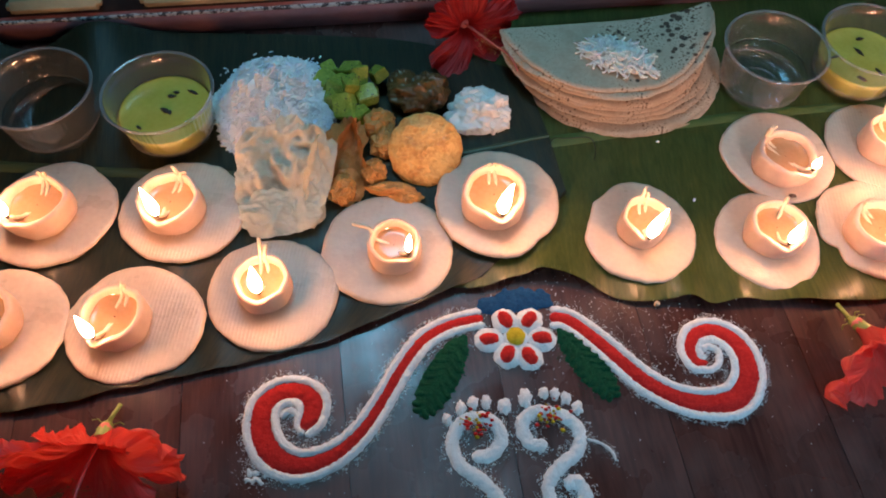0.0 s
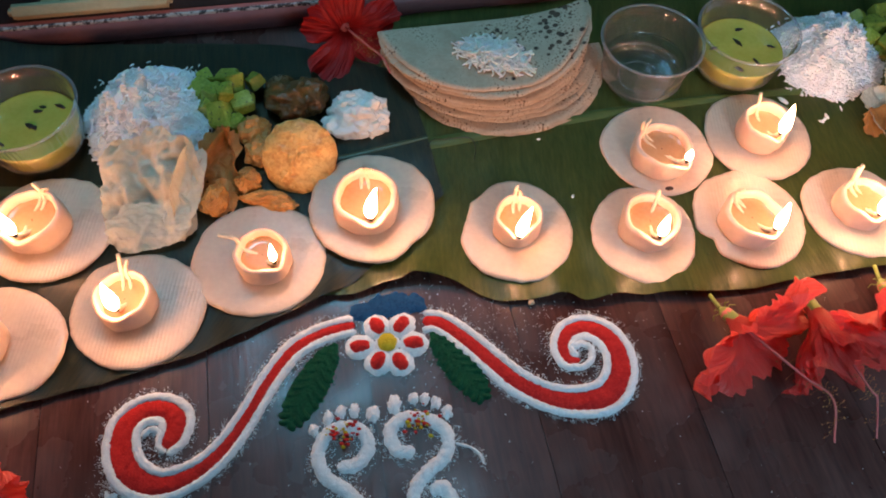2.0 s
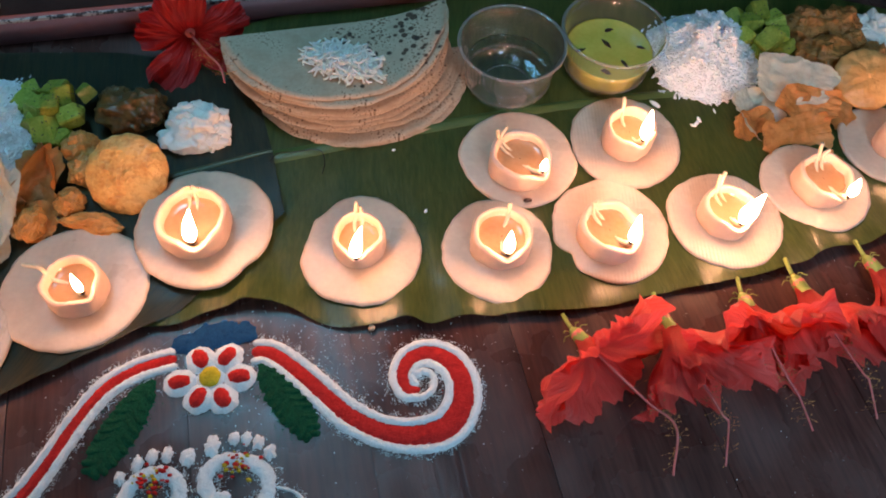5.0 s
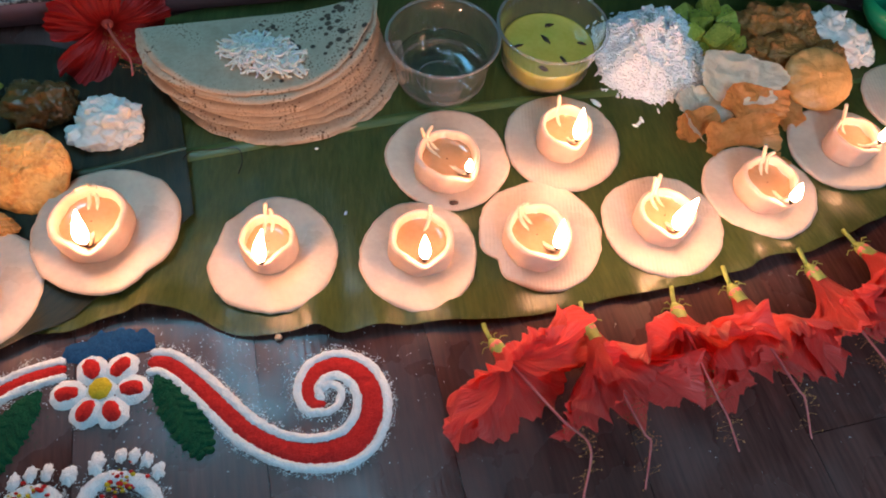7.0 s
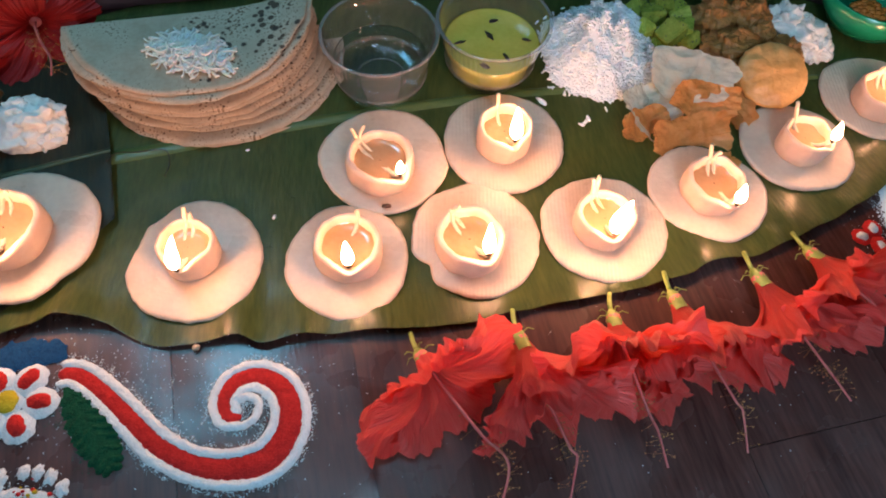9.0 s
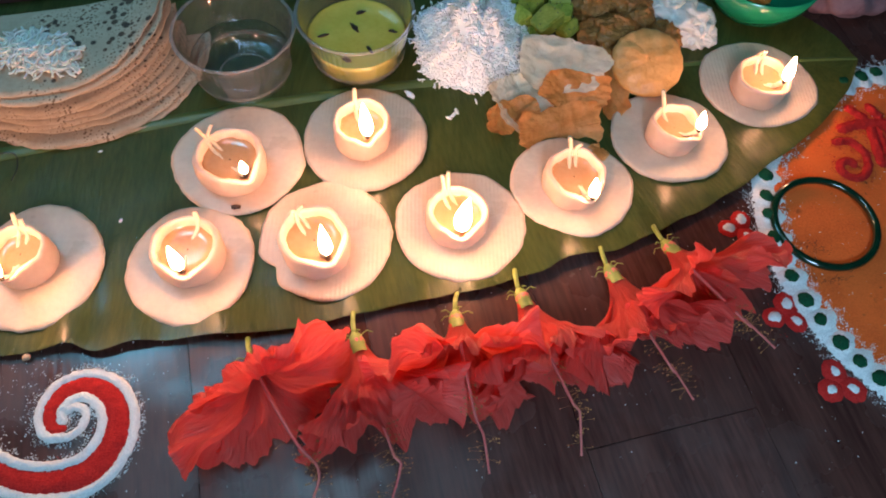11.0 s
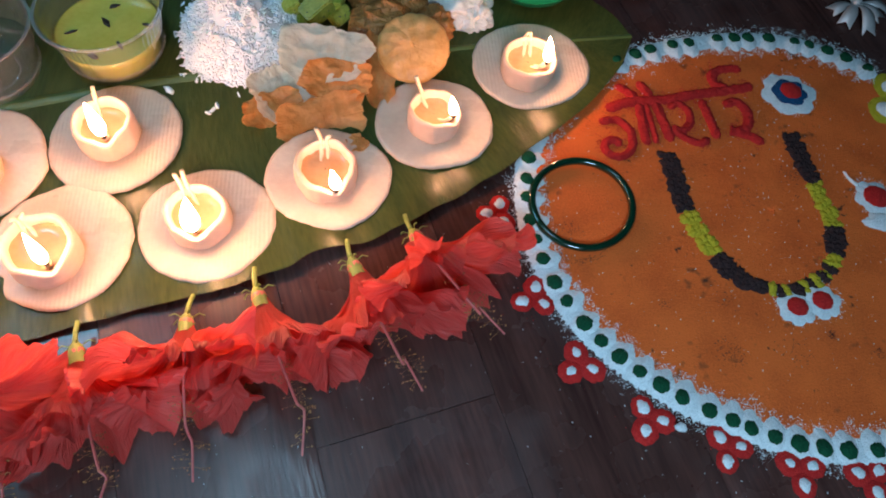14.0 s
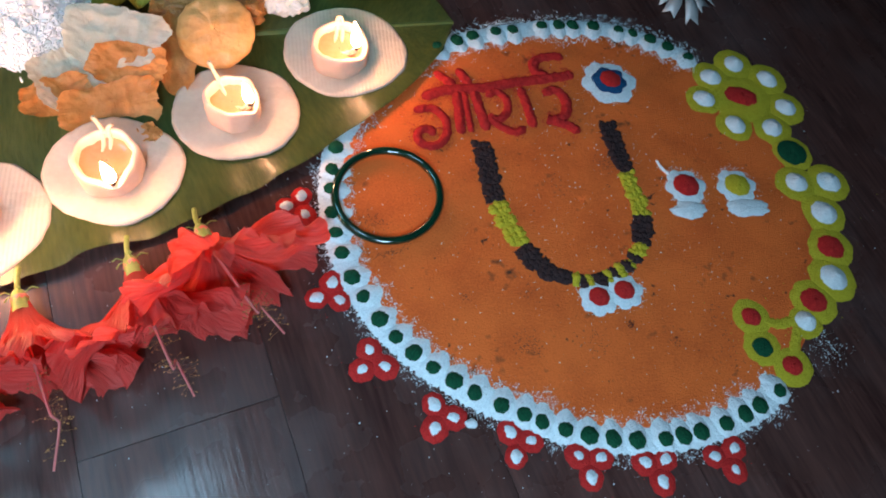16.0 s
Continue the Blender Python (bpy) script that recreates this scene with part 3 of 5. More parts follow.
        tube(bm, [(p[0] + 0.0016 * nz(k, seed * 3.1, s * 2.7, 0.21), p[1] + 0.0016 * nz(seed * 2.3, k, s * 1.9, 0.21), p[2] + 0.0008 * nz(k, s, seed, 0.3)) for k, p in enumerate(pts)], 0.00135, 6)
    part("wick", bm, COTTON, ob, "twisted white cotton wick")
    bm = bmesh.new()
    lump(bm, (fx, fy, high + 0.0015), (0.0016, 0.0016, 0.0022), seed, 0.4, 2, 2)
    part("wick_tip", bm, CHAR, ob, "charred black wick tip")
    bm = bmesh.new()
    tall = 0.026 * burn

    def bend(p, a, k):
        t = p[2] / tall
        return (p[0] + fx + lean[0] * t * t, p[1] + fy + lean[1] * t * t, p[2] + high + 0.003)

    prof = [(0.0003, 0.0), (0.0024, 0.06), (0.0040, 0.16), (0.0047, 0.28), (0.0044, 0.42), (0.0034, 0.60), (0.0020, 0.80), (0.0008, 0.94), (0.0001, 1.0)]
    V = revolve(bm, [(rr * 0.52 * wide * (0.55 + 0.55 * burn), t * tall) for rr, t in prof], 16, bend)
    bm.faces.new(V[0][::-1])
    bm.faces.new(V[-1])
    part("flame", bm, FLAME, ob, "bright yellow-white flame")
    return ob


# plate x, y, rx, ry, z | lamp x, y, radius | flame x, y | wick tail degrees, reach, lift | burn, lean x, lean y, width
OFFERINGS = [
    ((-0.2950, 0.2975, 0.0450, 0.0450, 0.0040), (-0.2990, 0.2946, 0.0228), (-0.3080, 0.2790), (90, 0.0020, 0.0040), (1.1, -0.0030, 0.0020, 1.38)),
    ((-0.2050, 0.3085, 0.0455, 0.0440, 0.0040), (-0.2083, 0.3066, 0.0224), (-0.2090, 0.2900), (80, 0.0040, 0.0030), (1, -0.0040, 0.0030, 1.38)),
    ((-0.2980, 0.2065, 0.0450, 0.0450, 0.0040), (-0.3020, 0.2060, 0.0225), (-0.3000, 0.1860), (95, 0.0030, 0.0030), (0.9000, 0.0000, 0.0000, 1.15)),
    ((-0.2110, 0.2185, 0.0452, 0.0427, 0.0040), (-0.2183, 0.2163, 0.0205), (-0.2220, 0.1990), (80, 0.0030, 0.0030), (0.9500, -0.0010, 0.0020, 1.26)),
    ((-0.1260, 0.2505, 0.0447, 0.0425, 0.0040), (-0.1301, 0.2500, 0.0186), (-0.1285, 0.2390), (95, 0.0090, 0.0060), (1.1, 0.0010, 0.0020, 1.49)),
    ((-0.0530, 0.2925, 0.0465, 0.0451, 0.0042), (-0.0475, 0.2871, 0.0182), (-0.0370, 0.2780), (160, 0.0160, 0.0030), (0.7500, 0.0010, 0.0010, 1.03)),
    ((0.0210, 0.3373, 0.0450, 0.0474, 0.0085), (0.0180, 0.3330, 0.0233), (0.0235, 0.3130), (100, -0.0040, 0.0060), (1.15, 0.0050, 0.0030, 1.49)),
    ((0.1250, 0.3255, 0.0408, 0.0424, 0.0030), (0.1245, 0.3252, 0.0170), (0.1245, 0.3060), (95, 0.0040, 0.0050), (1.1, 0.0050, 0.0040, 1.38)),
    ((0.2169, 0.3279, 0.0379, 0.0406, 0.0030), (0.2182, 0.3296, 0.0203), (0.2200, 0.3125), (70, 0.0020, 0.0070), (0.9000, -0.0005, 0.0010, 1.38)),
    ((0.2958, 0.3460, 0.0410, 0.0419, 0.0030), (0.2910, 0.3364, 0.0209), (0.3000, 0.3225), (125, 0.0000, 0.0050), (1, -0.0010, 0.0030, 1.38)),
    ((0.2350, 0.4065, 0.0424, 0.0441, 0.0030), (0.2340, 0.3947, 0.0218), (0.2465, 0.3785), (140, 0.0010, 0.0100), (0.4500, 0.0000, 0.0000, 1.38)),
    ((0.3175, 0.4240, 0.0412, 0.0439, 0.0030), (0.3155, 0.4209, 0.0186), (0.3200, 0.4065), (105, 0.0050, 0.0080), (1.05, -0.0015, 0.0020, 1.49)),
    ((0.3788, 0.3562, 0.0412, 0.0409, 0.0030), (0.3760, 0.3550, 0.0187), (0.3775, 0.3400), (115, 0.0040, 0.0120), (1.2, 0.0030, 0.0010, 1.72)),
    ((0.4518, 0.3880, 0.0395, 0.0398, 0.0030), (0.4510, 0.3845, 0.0195), (0.4575, 0.3645), (90, 0.0020, 0.0070), (0.6800, -0.0015, 0.0010, 1.5)),
    ((0.5227, 0.4290, 0.0406, 0.0383, 0.0030), (0.5215, 0.4242, 0.0167), (0.5320, 0.4155), (120, 0.0040, 0.0140), (0.6200, -0.0020, 0.0010, 1.45)),
    ((0.5962, 0.4780, 0.0424, 0.0407, 0.0032), (0.5908, 0.4682, 0.0192), (0.6005, 0.4605), (85, -0.0010, 0.0060), (0.8000, -0.0015, 0.0015, 1.45)),
]
DENTS = {7: ((170, 0.10, 0.3), (130, 0.05, 0.2)), 9: ((215, 0.16, 0.16),), 10: ((10, 0.05, 0.2),), 3: ((300, 0.05, 0.2),), 6: ((320, 0.06, 0.3),), 13: ((60, 0.08, 0.5),)}
for k, (pl, lm, fl, tail, fire) in enumerate(OFFERINGS):
    plate(*pl, k + 1, DENTS.get(k, ()), ribbed=k in (1, 3, 4, 9, 11, 12, 15))
    lamp(lm[0], lm[1], lm[2], pl[4] + 0.0033, fl, tail, k + 1, {7: 0.022, 11: 0.022, 15: 0.0175, 12: 0.0185, 13: 0.0185}.get(k, 0.020), burn=fire[0], lean=fire[1:3], wide=fire[3])


# ---- plastic cups ----
def cup(x, y, seed):
    ob = thing("plastic_cup", "clear ribbed disposable plastic cup on the leaf", "cup", Matrix.Translation((x, y, 0.0034)), group="plastic cups")
    bm = bmesh.new()

    def rib(p, a, k):
        # fine upright ribs fade in under the rim and out above the foot
        e = 1 + 0.011 * math.sin(a * 60) * max(0.0, 1 - abs(p[2] - 0.0285) / 0.008) ** 0.5
        return (p[0] * e, p[1] * e, p[2])

    prof = [(0.0005, 0.0012), (0.022, 0.0012), (0.0285, 0.0006), (0.0312, 0.0024), (0.0324, 0.009), (0.0337, 0.017), (0.0345, 0.0205), (0.0348, 0.022), (0.0351, 0.0245), (0.0356, 0.0285),
            (0.0361, 0.0325), (0.0364, 0.035), (0.0370, 0.0365), (0.0380, 0.0395), (0.0384, 0.0420)]
    V = revolve(bm, prof, 240, rib)
    bm.faces.new(V[0])
    part("body", bm, PLASTIC, ob)
    bm = bmesh.new()
    revolve(bm, [(0.0384, 0.0420), (0.0394, 0.0428), (0.0405, 0.0425), (0.0409, 0.0416), (0.0403, 0.0408), (0.0390, 0.0410)], 72)
    part("rim", bm, RIM, ob, "rolled clear rim")
    bm = bmesh.new()
    revolve(bm, [(0.0322, 0.0066), (0.0334, 0.0080), (0.0330, 0.0098)], 176, lambda p, a, k: (p[0] * (1 + 0.010 * math.sin(a * 44)), p[1] * (1 + 0.010 * math.sin(a * 44)), p[2]))
    part("ribbed_band", bm, RIM, ob, "fine ribbed band round the foot")
    for rr in (0.0175,):
        bm = bmesh.new()
        revolve(bm, [(rr - 0.0008, 0.0013), (rr, 0.0022), (rr + 0.0008, 0.0013)], 64)
        part("base_ring", bm, RIM, ob, "moulded ring in the base")
    return ob


def fill(name, x, y, level, material, label, category, bits=0, seed=0):
    bm = bmesh.new()
    r = float(np.interp(level, [0.002, 0.009, 0.017, 0.026, 0.0335], [0.0297, 0.0316, 0.0330, 0.0345, 0.0357]))
    prof = [(0.0005, 0.0018), (0.0275, 0.0018), (0.0297, 0.0030), (0.0316, 0.0092), (0.0330, 0.0172), (r, level), (r * 0.97, level - 0.0002), (r * 0.5, level), (0.0005, level)]
    prof = [p for i, p in enumerate(prof) if i > 4 or p[1] < level - 0.001]
    V = revolve(bm, prof, 64)
    bm.faces.new(V[0][::-1])
    bm.faces.new(V[-1])
    ob = solo(name, bm, material, label, category, Matrix.Translation((x, y, 0.0034)))
    rng = random.Random(seed)
    for _ in range(bits):
        a, d = rng.uniform(0, 6.28), r * 0.8 * math.sqrt(rng.random())
        bm = bmesh.new()
        lump(bm, (0, 0, 0), (rng.uniform(0.0025, 0.0055), rng.uniform(0.0012, 0.0024), 0.0007), rng.random() * 50, 0.5, 2, 2)
        at(part("spice_leaf", bm, SEED, ob, "dark fried spice leaf"), math.cos(a) * d, math.sin(a) * d, level + 0.0003, rng.uniform(0, 6))


for k, (cx, cy, wet) in enumerate(((-0.3215, 0.379, 1), (-0.2325, 0.3845, 0), (0.2300, 0.482, 1), (0.3090, 0.4995, 0))):
    cup(cx, cy, k)
    if wet:
        fill("water", cx, cy, 0.0190, WATER, "clear drinking water in a plastic cup", "water")
    else:
        fill("curry", cx, cy, 0.0225, KADHI, "thin yellow curry with dark spice leaves in a cup", "curry", 6, k)


# ---- stack of folded flatbreads ----
def flatbread(x, y, z, turn, r, seed, lift=0.0, rise=0.0050):
    """A thin round bread folded in half: two leaves that part towards the rim, joined at the fold."""
    bm = bmesh.new()
    n, m = 96, 16
    for side in (0, 1):
        grow = 1.0 - 0.035 * side + 0.03 * nz(seed, side * 4.1, 1.7, 1.3)
        rows = []
        for k, face in [(k, 1) for k in range(m + 1)] + [(k, 0) for k in range(m, -1, -1)]:
            row = []
            for i in range(n + 1):
                a = math.pi * (1 + i / n)
                t = k / m
                c, d = math.cos(a), math.sin(a)
                e = r * t * grow * (1 + 0.055 * nz(c * 1.6, d * 1.6, seed + side * 5) + 0.016 * nz(c * 9, d * 9, seed + side * 5) * t + 0.008 * nz(c * 30, d * 30, seed + side) * t ** 4)
                px, py = e * c, e * d * 0.95
                gap = side * (0.0010 + (rise * 0.5 - 0.0010) * min(1, -py / r * 4.0))
                wave = (0.0010 * nz(c, d, seed + side * 3, 3.2) + 0.0005 * nz(c, d, seed + side, 11.0)) * t ** 4 + lift * max(0.0, c) ** 3 * t ** 3
                droop = -0.0006 * t ** 6 * side
                h = 0.0006 + gap + 0.0006 * face + wave + droop + 0.0003 * nz(px, py, seed, 60) * t
                row.append((px, py, max(h, 0.0001)))
            rows.append(row)
        sheet(bm, rows)
    bmesh.ops.remove_doubles(bm, verts=bm.verts[:], dist=0.00005)
    top = seed > 19
    return solo("flatbread", bm, SCORCHED, "thin folded wheat flatbread with scorched spots on the stack" if top else "thin folded wheat flatbread inside the stack", "flatbread",
                Matrix.Translation((x, y, z)) @ Matrix.Rotation(math.radians(turn), 4, "Z"), group="stacked flatbreads")


STACK = [(0.115, 0.497, 0.0028, 16, 0.088), (0.109, 0.501, 0.0078, 8, 0.084), (0.104, 0.500, 0.0130, 14, 0.085), (0.102, 0.504, 0.0182, 8, 0.083),
         (0.099, 0.502, 0.0234, 15, 0.085), (0.098, 0.506, 0.0286, 10, 0.083), (0.097, 0.505, 0.0338, 12, 0.086)]
for k, (sx, sy, sz, st, sr) in enumerate(STACK):
    flatbread(sx, sy, sz, st, sr, k * 3.3 + 1, (0.0, 0.0, 0.0, 0.001, 0.003, 0.006, 0.014)[k])

bm = bmesh.new()
rng = random.Random(5)
for k in range(520):
    a, d = rng.uniform(0, 6.28), math.sqrt(rng.random())
    px, py = 0.107 + 0.026 * d * math.cos(a), 0.462 + 0.014 * d * math.sin(a) - 0.006 * d * math.cos(a)
    hz = 0.0392 + 0.0095 * (1 - d * d) * rng.random() ** 0.5
    w, bend = rng.uniform(0, 6.28), rng.gauss(0, 0.5)
    pts = [(px, py, hz)]
    for j in range(5):
        w += bend + rng.gauss(0, 0.2)
        q = pts[-1]
        pts.append((q[0] + 0.0022 * math.cos(w), q[1] + 0.0022 * math.sin(w), max(0.0388, q[2] + rng.gauss(-0.0001, 0.0003))))
    tube(bm, spline(pts, 0.0012), rng.uniform(0.0005, 0.0009), 6)
solo("noodle_shreds", bm, NOODLE, "small pile of white stringy shreds on the flatbreads", "shreds", kind="stuff")

bm = bmesh.new()
tube(bm, spline([(0.058, 0.392, 0.0115), (0.062, 0.401, 0.0095), (0.072, 0.406, 0.0050), (0.090, 0.408, 0.0058), (0.095, 0.399, 0.0040), (0.094, 0.388, 0.0034)], 0.002), 0.00035, 5)
solo("plant_thread", bm, SEED, "thin dark curled plant thread on the leaf", "thread")

bm = bmesh.new()
rng = random.Random(12)
for k in range(330):
    zone = rng.choice(((0.12, 0.292, 0.05, 0.010), (0.165, 0.325, 0.012, 0.02), (-0.255, 0.252, 0.015, 0.012), (0.070, 0.315, 0.010, 0.012), (0.165, 0.345, 0.006, 0.014), (0.255, 0.300, 0.010, 0.006), (0.05, 0.330, 0.012, 0.02), (0.30, 0.392, 0.05, 0.006), (0.44, 0.345, 0.04, 0.010)))
    s = rng.uniform(0.0004, 0.0013)
    lump(bm, (rng.gauss(zone[0], zone[2]), rng.gauss(zone[1], zone[3]), 0.0026), (s * rng.uniform(1, 1.8), s, s * 0.5), k, 0.2, 2, 1)
solo("water_droplets", bm, WATER, "small clear water droplets on the leaf", "droplets", kind="stuff")


# ---- food heaps ----
def rice(x, y, rx, ry, h, turn, count, seed):
    ob = thing("rice_mound", "mound of white boiled rice on the banana leaf", "rice", Matrix.Translation((x, y, 0.0024)) @ Matrix.Rotation(turn, 4, "Z"))
    rng = random.Random(seed)

    def top(u, v):
        d = math.hypot(u, v)
        return h * max(0.0, 1 - d ** 1.55) * (0.88 + 0.50 * nz(u, v, seed, 2.4) + 0.34 * nz(u, v, seed + 3, 6.5) + 0.26 * nz(u, v, seed + 5, 15))

    bm = bmesh.new()
    rows = []
    for k in range(9):
        t = max(0.001, k / 8)
        rows.append([(rx * 0.97 * t * math.cos(a) * (1 + 0.1 * nz(math.cos(a), math.sin(a), seed, 2)), ry * 0.97 * t * math.sin(a) * (1 + 0.1 * nz(math.cos(a), math.sin(a), seed, 2)),
                      max(0.0, top(t * math.cos(a), t * math.sin(a)) + 0.0005) if k < 8 else 0.0) for a in [2 * math.pi * i / 40 for i in range(40)]])
    sheet(bm, rows, closed=True)
    part("core", bm, RICE, ob)
    bm = bmesh.new()
    prof = [(0.02, -1.0), (0.75, -0.62), (1.0, 0.0), (0.75, 0.62), (0.02, 1.0)]
    for k in range(count):
        a, d = rng.uniform(0, 6.2832), math.sqrt(rng.random()) * (1.0 if rng.random() < 0.96 else rng.uniform(1.0, 1.25))
        d *= 1 + 0.10 * nz(math.cos(a), math.sin(a), seed, 2)
        u, v = d * math.cos(a), d * math.sin(a)
        m = Matrix.Translation((rx * u, ry * v, max(0.0009, top(u, v) + rng.uniform(-0.0004, 0.0003)))) @ Euler((rng.gauss(0, 0.28), rng.gauss(0, 0.28), rng.uniform(0, 6.28))).to_matrix().to_4x4()
        length, w = rng.uniform(0.0019, 0.0029), rng.uniform(0.0008, 0.0011)
        rows = [[m @ Vector((length * s, w * r * math.cos(2 * math.pi * i / 5), w * r * math.sin(2 * math.pi * i / 5))) for i in range(5)] for r, s in prof]
        sheet(bm, rows, closed=True)
    tagged(part("grain", bm, RICE, ob, "loose long white grains"), kind="stuff")
    return ob


rice(-0.158, 0.414, 0.050, 0.055, 0.040, 0.2, 4200, 1)
rice(0.394, 0.517, 0.047, 0.050, 0.035, -0.3, 3600, 6)


def crumpled(x, y, z, sx, sy, seed, material, name, label, turn=0.0, amp=0.007, freq=55, curl=0.0, tilt=(0, 0), category="papad"):
    """A thin fried sheet, bent and blistered."""
    bm = bmesh.new()
    n = 48
    rows, uvs = [], []
    for i in range(n + 1):
        row = []
        for j in range(n + 1):
            u, v = 2 * i / n - 1, 2 * j / n - 1
            a = math.atan2(v, u)
            e = 1.08 + 0.22 * nz(math.cos(a), math.sin(a), seed, 1.6) + 0.10 * nz(math.cos(a), math.sin(a), seed + 3, 4) + 0.035 * nz(math.cos(a), math.sin(a), seed + 5, 14)
            px, py = sx * u * math.sqrt(1 - 0.40 * v * v) * e, sy * v * math.sqrt(1 - 0.40 * u * u) * e
            h = amp * (0.5 * nz(px, py, seed, freq * 0.7) - 1.0 * abs(nz(px + 0.2 * py, py * 0.55, seed + 7, freq * 0.9)) - 0.5 * abs(nz(px, py, seed + 4, freq * 1.9))) + 0.006 * max(0.0, u * u + v * v - 0.9) * nz(math.cos(a), math.sin(a), seed + 11, 3.5) + 0.22 * amp * abs(nz(px, py, seed + 2, freq * 3)) + 0.06 * amp * nz(px, py, seed + 2, freq * 7) + curl * (u * u - 0.4)
            row.append((px, py, h))
        rows.append(row)
    low = min(p[2] for r in rows for p in r)
    rows = [[(p[0], p[1], p[2] - low) for p in r] for r in rows]
    sheet(bm, rows)
    bmesh.ops.solidify(bm, geom=bm.faces[:], thickness=0.0008)
    return solo(name, bm, material, label, category, Matrix.Translation((x, y, z)) @ Euler((tilt[0], tilt[1], turn)).to_matrix().to_4x4())


crumpled(-0.135, 0.344, 0.007, 0.033, 0.040, 3.0, PAPAD, "papad", "crumpled white fried papad leaning on the rice", 0.12, 0.016, 62, 0.004, (0.52, 0.05))
crumpled(-0.113, 0.345, 0.016, 0.010, 0.026, 21.0, PAPAD, "papad", "curled strip of white fried papad", 0.1, 0.005, 70, 0.010, (0.35, 0.5))
crumpled(-0.133, 0.313, 0.004, 0.028, 0.017, 8.0, PAPAD, "papad", "broken piece of white fried papad", 0.25, 0.007, 60, 0.002, (0.2, 0.0))
crumpled(-0.103, 0.366, 0.008, 0.011, 0.030, 5.0, CHIP, "papad_chip", "curled golden fried papad chip", -0.15, 0.005, 60, 0.011, (0.4, 0.8))
crumpled(-0.088, 0.370, 0.006, 0.014, 0.027, 6.0, CHIP, "papad_chip", "curled golden fried papad chip", 0.2, 0.006, 60, 0.010, (0.35, -0.5))
crumpled(-0.092, 0.340, 0.004, 0.013, 0.014, 31.0, CHIP, "papad_chip", "small broken golden papad chip", 0.4, 0.006, 70, 0.004, (0.3, 0.1))
crumpled(0.451, 0.478, 0.019, 0.029, 0.020, 11.0, PAPAD, "papad", "crumpled white fried papad on brown chips", -0.2, 0.005, 40, 0.004, (0.3, 0.05))
crumpled(0.421, 0.454, 0.004, 0.019, 0.021, 12.0, PAPAD, "papad", "pale curled piece of fried papad", 0.5, 0.006, 50, 0.008, (0.35, 0.1))
crumpled(0.448, 0.434, 0.004, 0.029, 0.015, 13.0, CHIP, "papad_chip", "golden brown fried papad chip", 0.25, 0.003, 50, 0.006, (0.45, 0))
crumpled(0.415, 0.443, 0.006, 0.020, 0.011, 14.0, CHIP, "papad_chip", "golden brown fried papad chip", 0.5, 0.004, 60, 0.005, (0.5, 0.1))
crumpled(0.459, 0.459, 0.013, 0.022, 0.013, 15.0, CHIP, "papad_chip", "golden brown fried papad chip", -0.1, 0.004, 60, 0.006, (0.5, 0))
crumpled(0.486, 0.471, 0.010, 0.011, 0.027, 16.0, CHIP, "papad_chip", "golden brown upright papad chip", 0.05, 0.003, 50, 0.006, (0.25, 0.25))
crumpled(0.471, 0.412, 0.003, 0.006, 0.007, 17.0, CHIP, "papad_chip", "small broken crumb of fried papad", 0.6, 0.003, 90)


def puri(x, y, z, r, seed, tilt, thick=0.0075, scallop=0.012, material=PURI):
    bm = bmesh.new()
    rows = []
    for s in (1, -1):
        for k in range(15):
            t = math.sin(k / 14 * math.pi / 2) if s > 0 else math.cos(k / 14 * math.pi / 2)
            row = []
            for i in range(84):
                a = 2 * math.pi * i / 84
                e = max(t, 0.002) * (1 + scallop * math.sin(17 * a) * t + 0.016 * nz(math.cos(a), math.sin(a), seed + 2, 9) * t + 0.03 * nz(math.cos(a), math.sin(a), seed, 2))
                px, py = r * e * math.cos(a), r * e * math.sin(a)
                h = s * thick * math.sqrt(max(0, 1 - t * t)) * (1 + 0.15 * nz(px, py, seed, 90)) + 0.0012 * nz(px, py, seed + 4, 160) + 0.0007 * abs(nz(px, py, seed + 6, 420))
                row.append((px, py, h))
            rows.append(row)
    V = sheet(bm, rows, closed=True)
    bm.faces.new(V[0])
    bm.faces.new(V[-1][::-1])
    return solo("puri", bm, material, "puffed golden fried bread with small blisters", "fried bread", Matrix.Translation((x, y, z)) @ Euler((*tilt, 0)).to_matrix().to_4x4())


puri(-0.035, 0.374, 0.0170, 0.0278, 2, (0.50, 0.0))
puri(0.512, 0.482, 0.0190, 0.0250, 7, (0.40, -0.1), 0.007, 0.010, CHIP)


def heap_of(name, label, category, material, blobs, seed, rough=0.3, freq=2.4, crag=0.0):
    ob = thing(name, label, category)
    for k, (bx, by, bz, a, b, c) in enumerate(blobs):
        bm = bmesh.new()
        lump(bm, (bx, by, bz), (a, b, c), seed + k * 1.7, rough, freq, 5 if crag else 4, 0.0026, crag=crag)
        part("piece", bm, material, ob)
    return ob


heap_of("sweet_mound", "soft lumpy heap of white sweet on the leaf", "sweet", HALWA,
        [(0.001, 0.418, 0.008, 0.022, 0.019, 0.012), (0.008, 0.424, 0.012, 0.017, 0.015, 0.013), (-0.004, 0.427, 0.014, 0.012, 0.011, 0.011), (0.014, 0.413, 0.007, 0.012, 0.010, 0.009)], 4, 0.34, 2.2, 0.07)
heap_of("sweet_mound", "soft grainy heap of white sweet near the leaf tip", "sweet", HALWA,
        [(0.549, 0.535, 0.009, 0.022, 0.020, 0.013), (0.540, 0.545, 0.012, 0.016, 0.015, 0.014), (0.560, 0.523, 0.007, 0.013, 0.012, 0.010)], 9, 0.36, 2.6, 0.08)
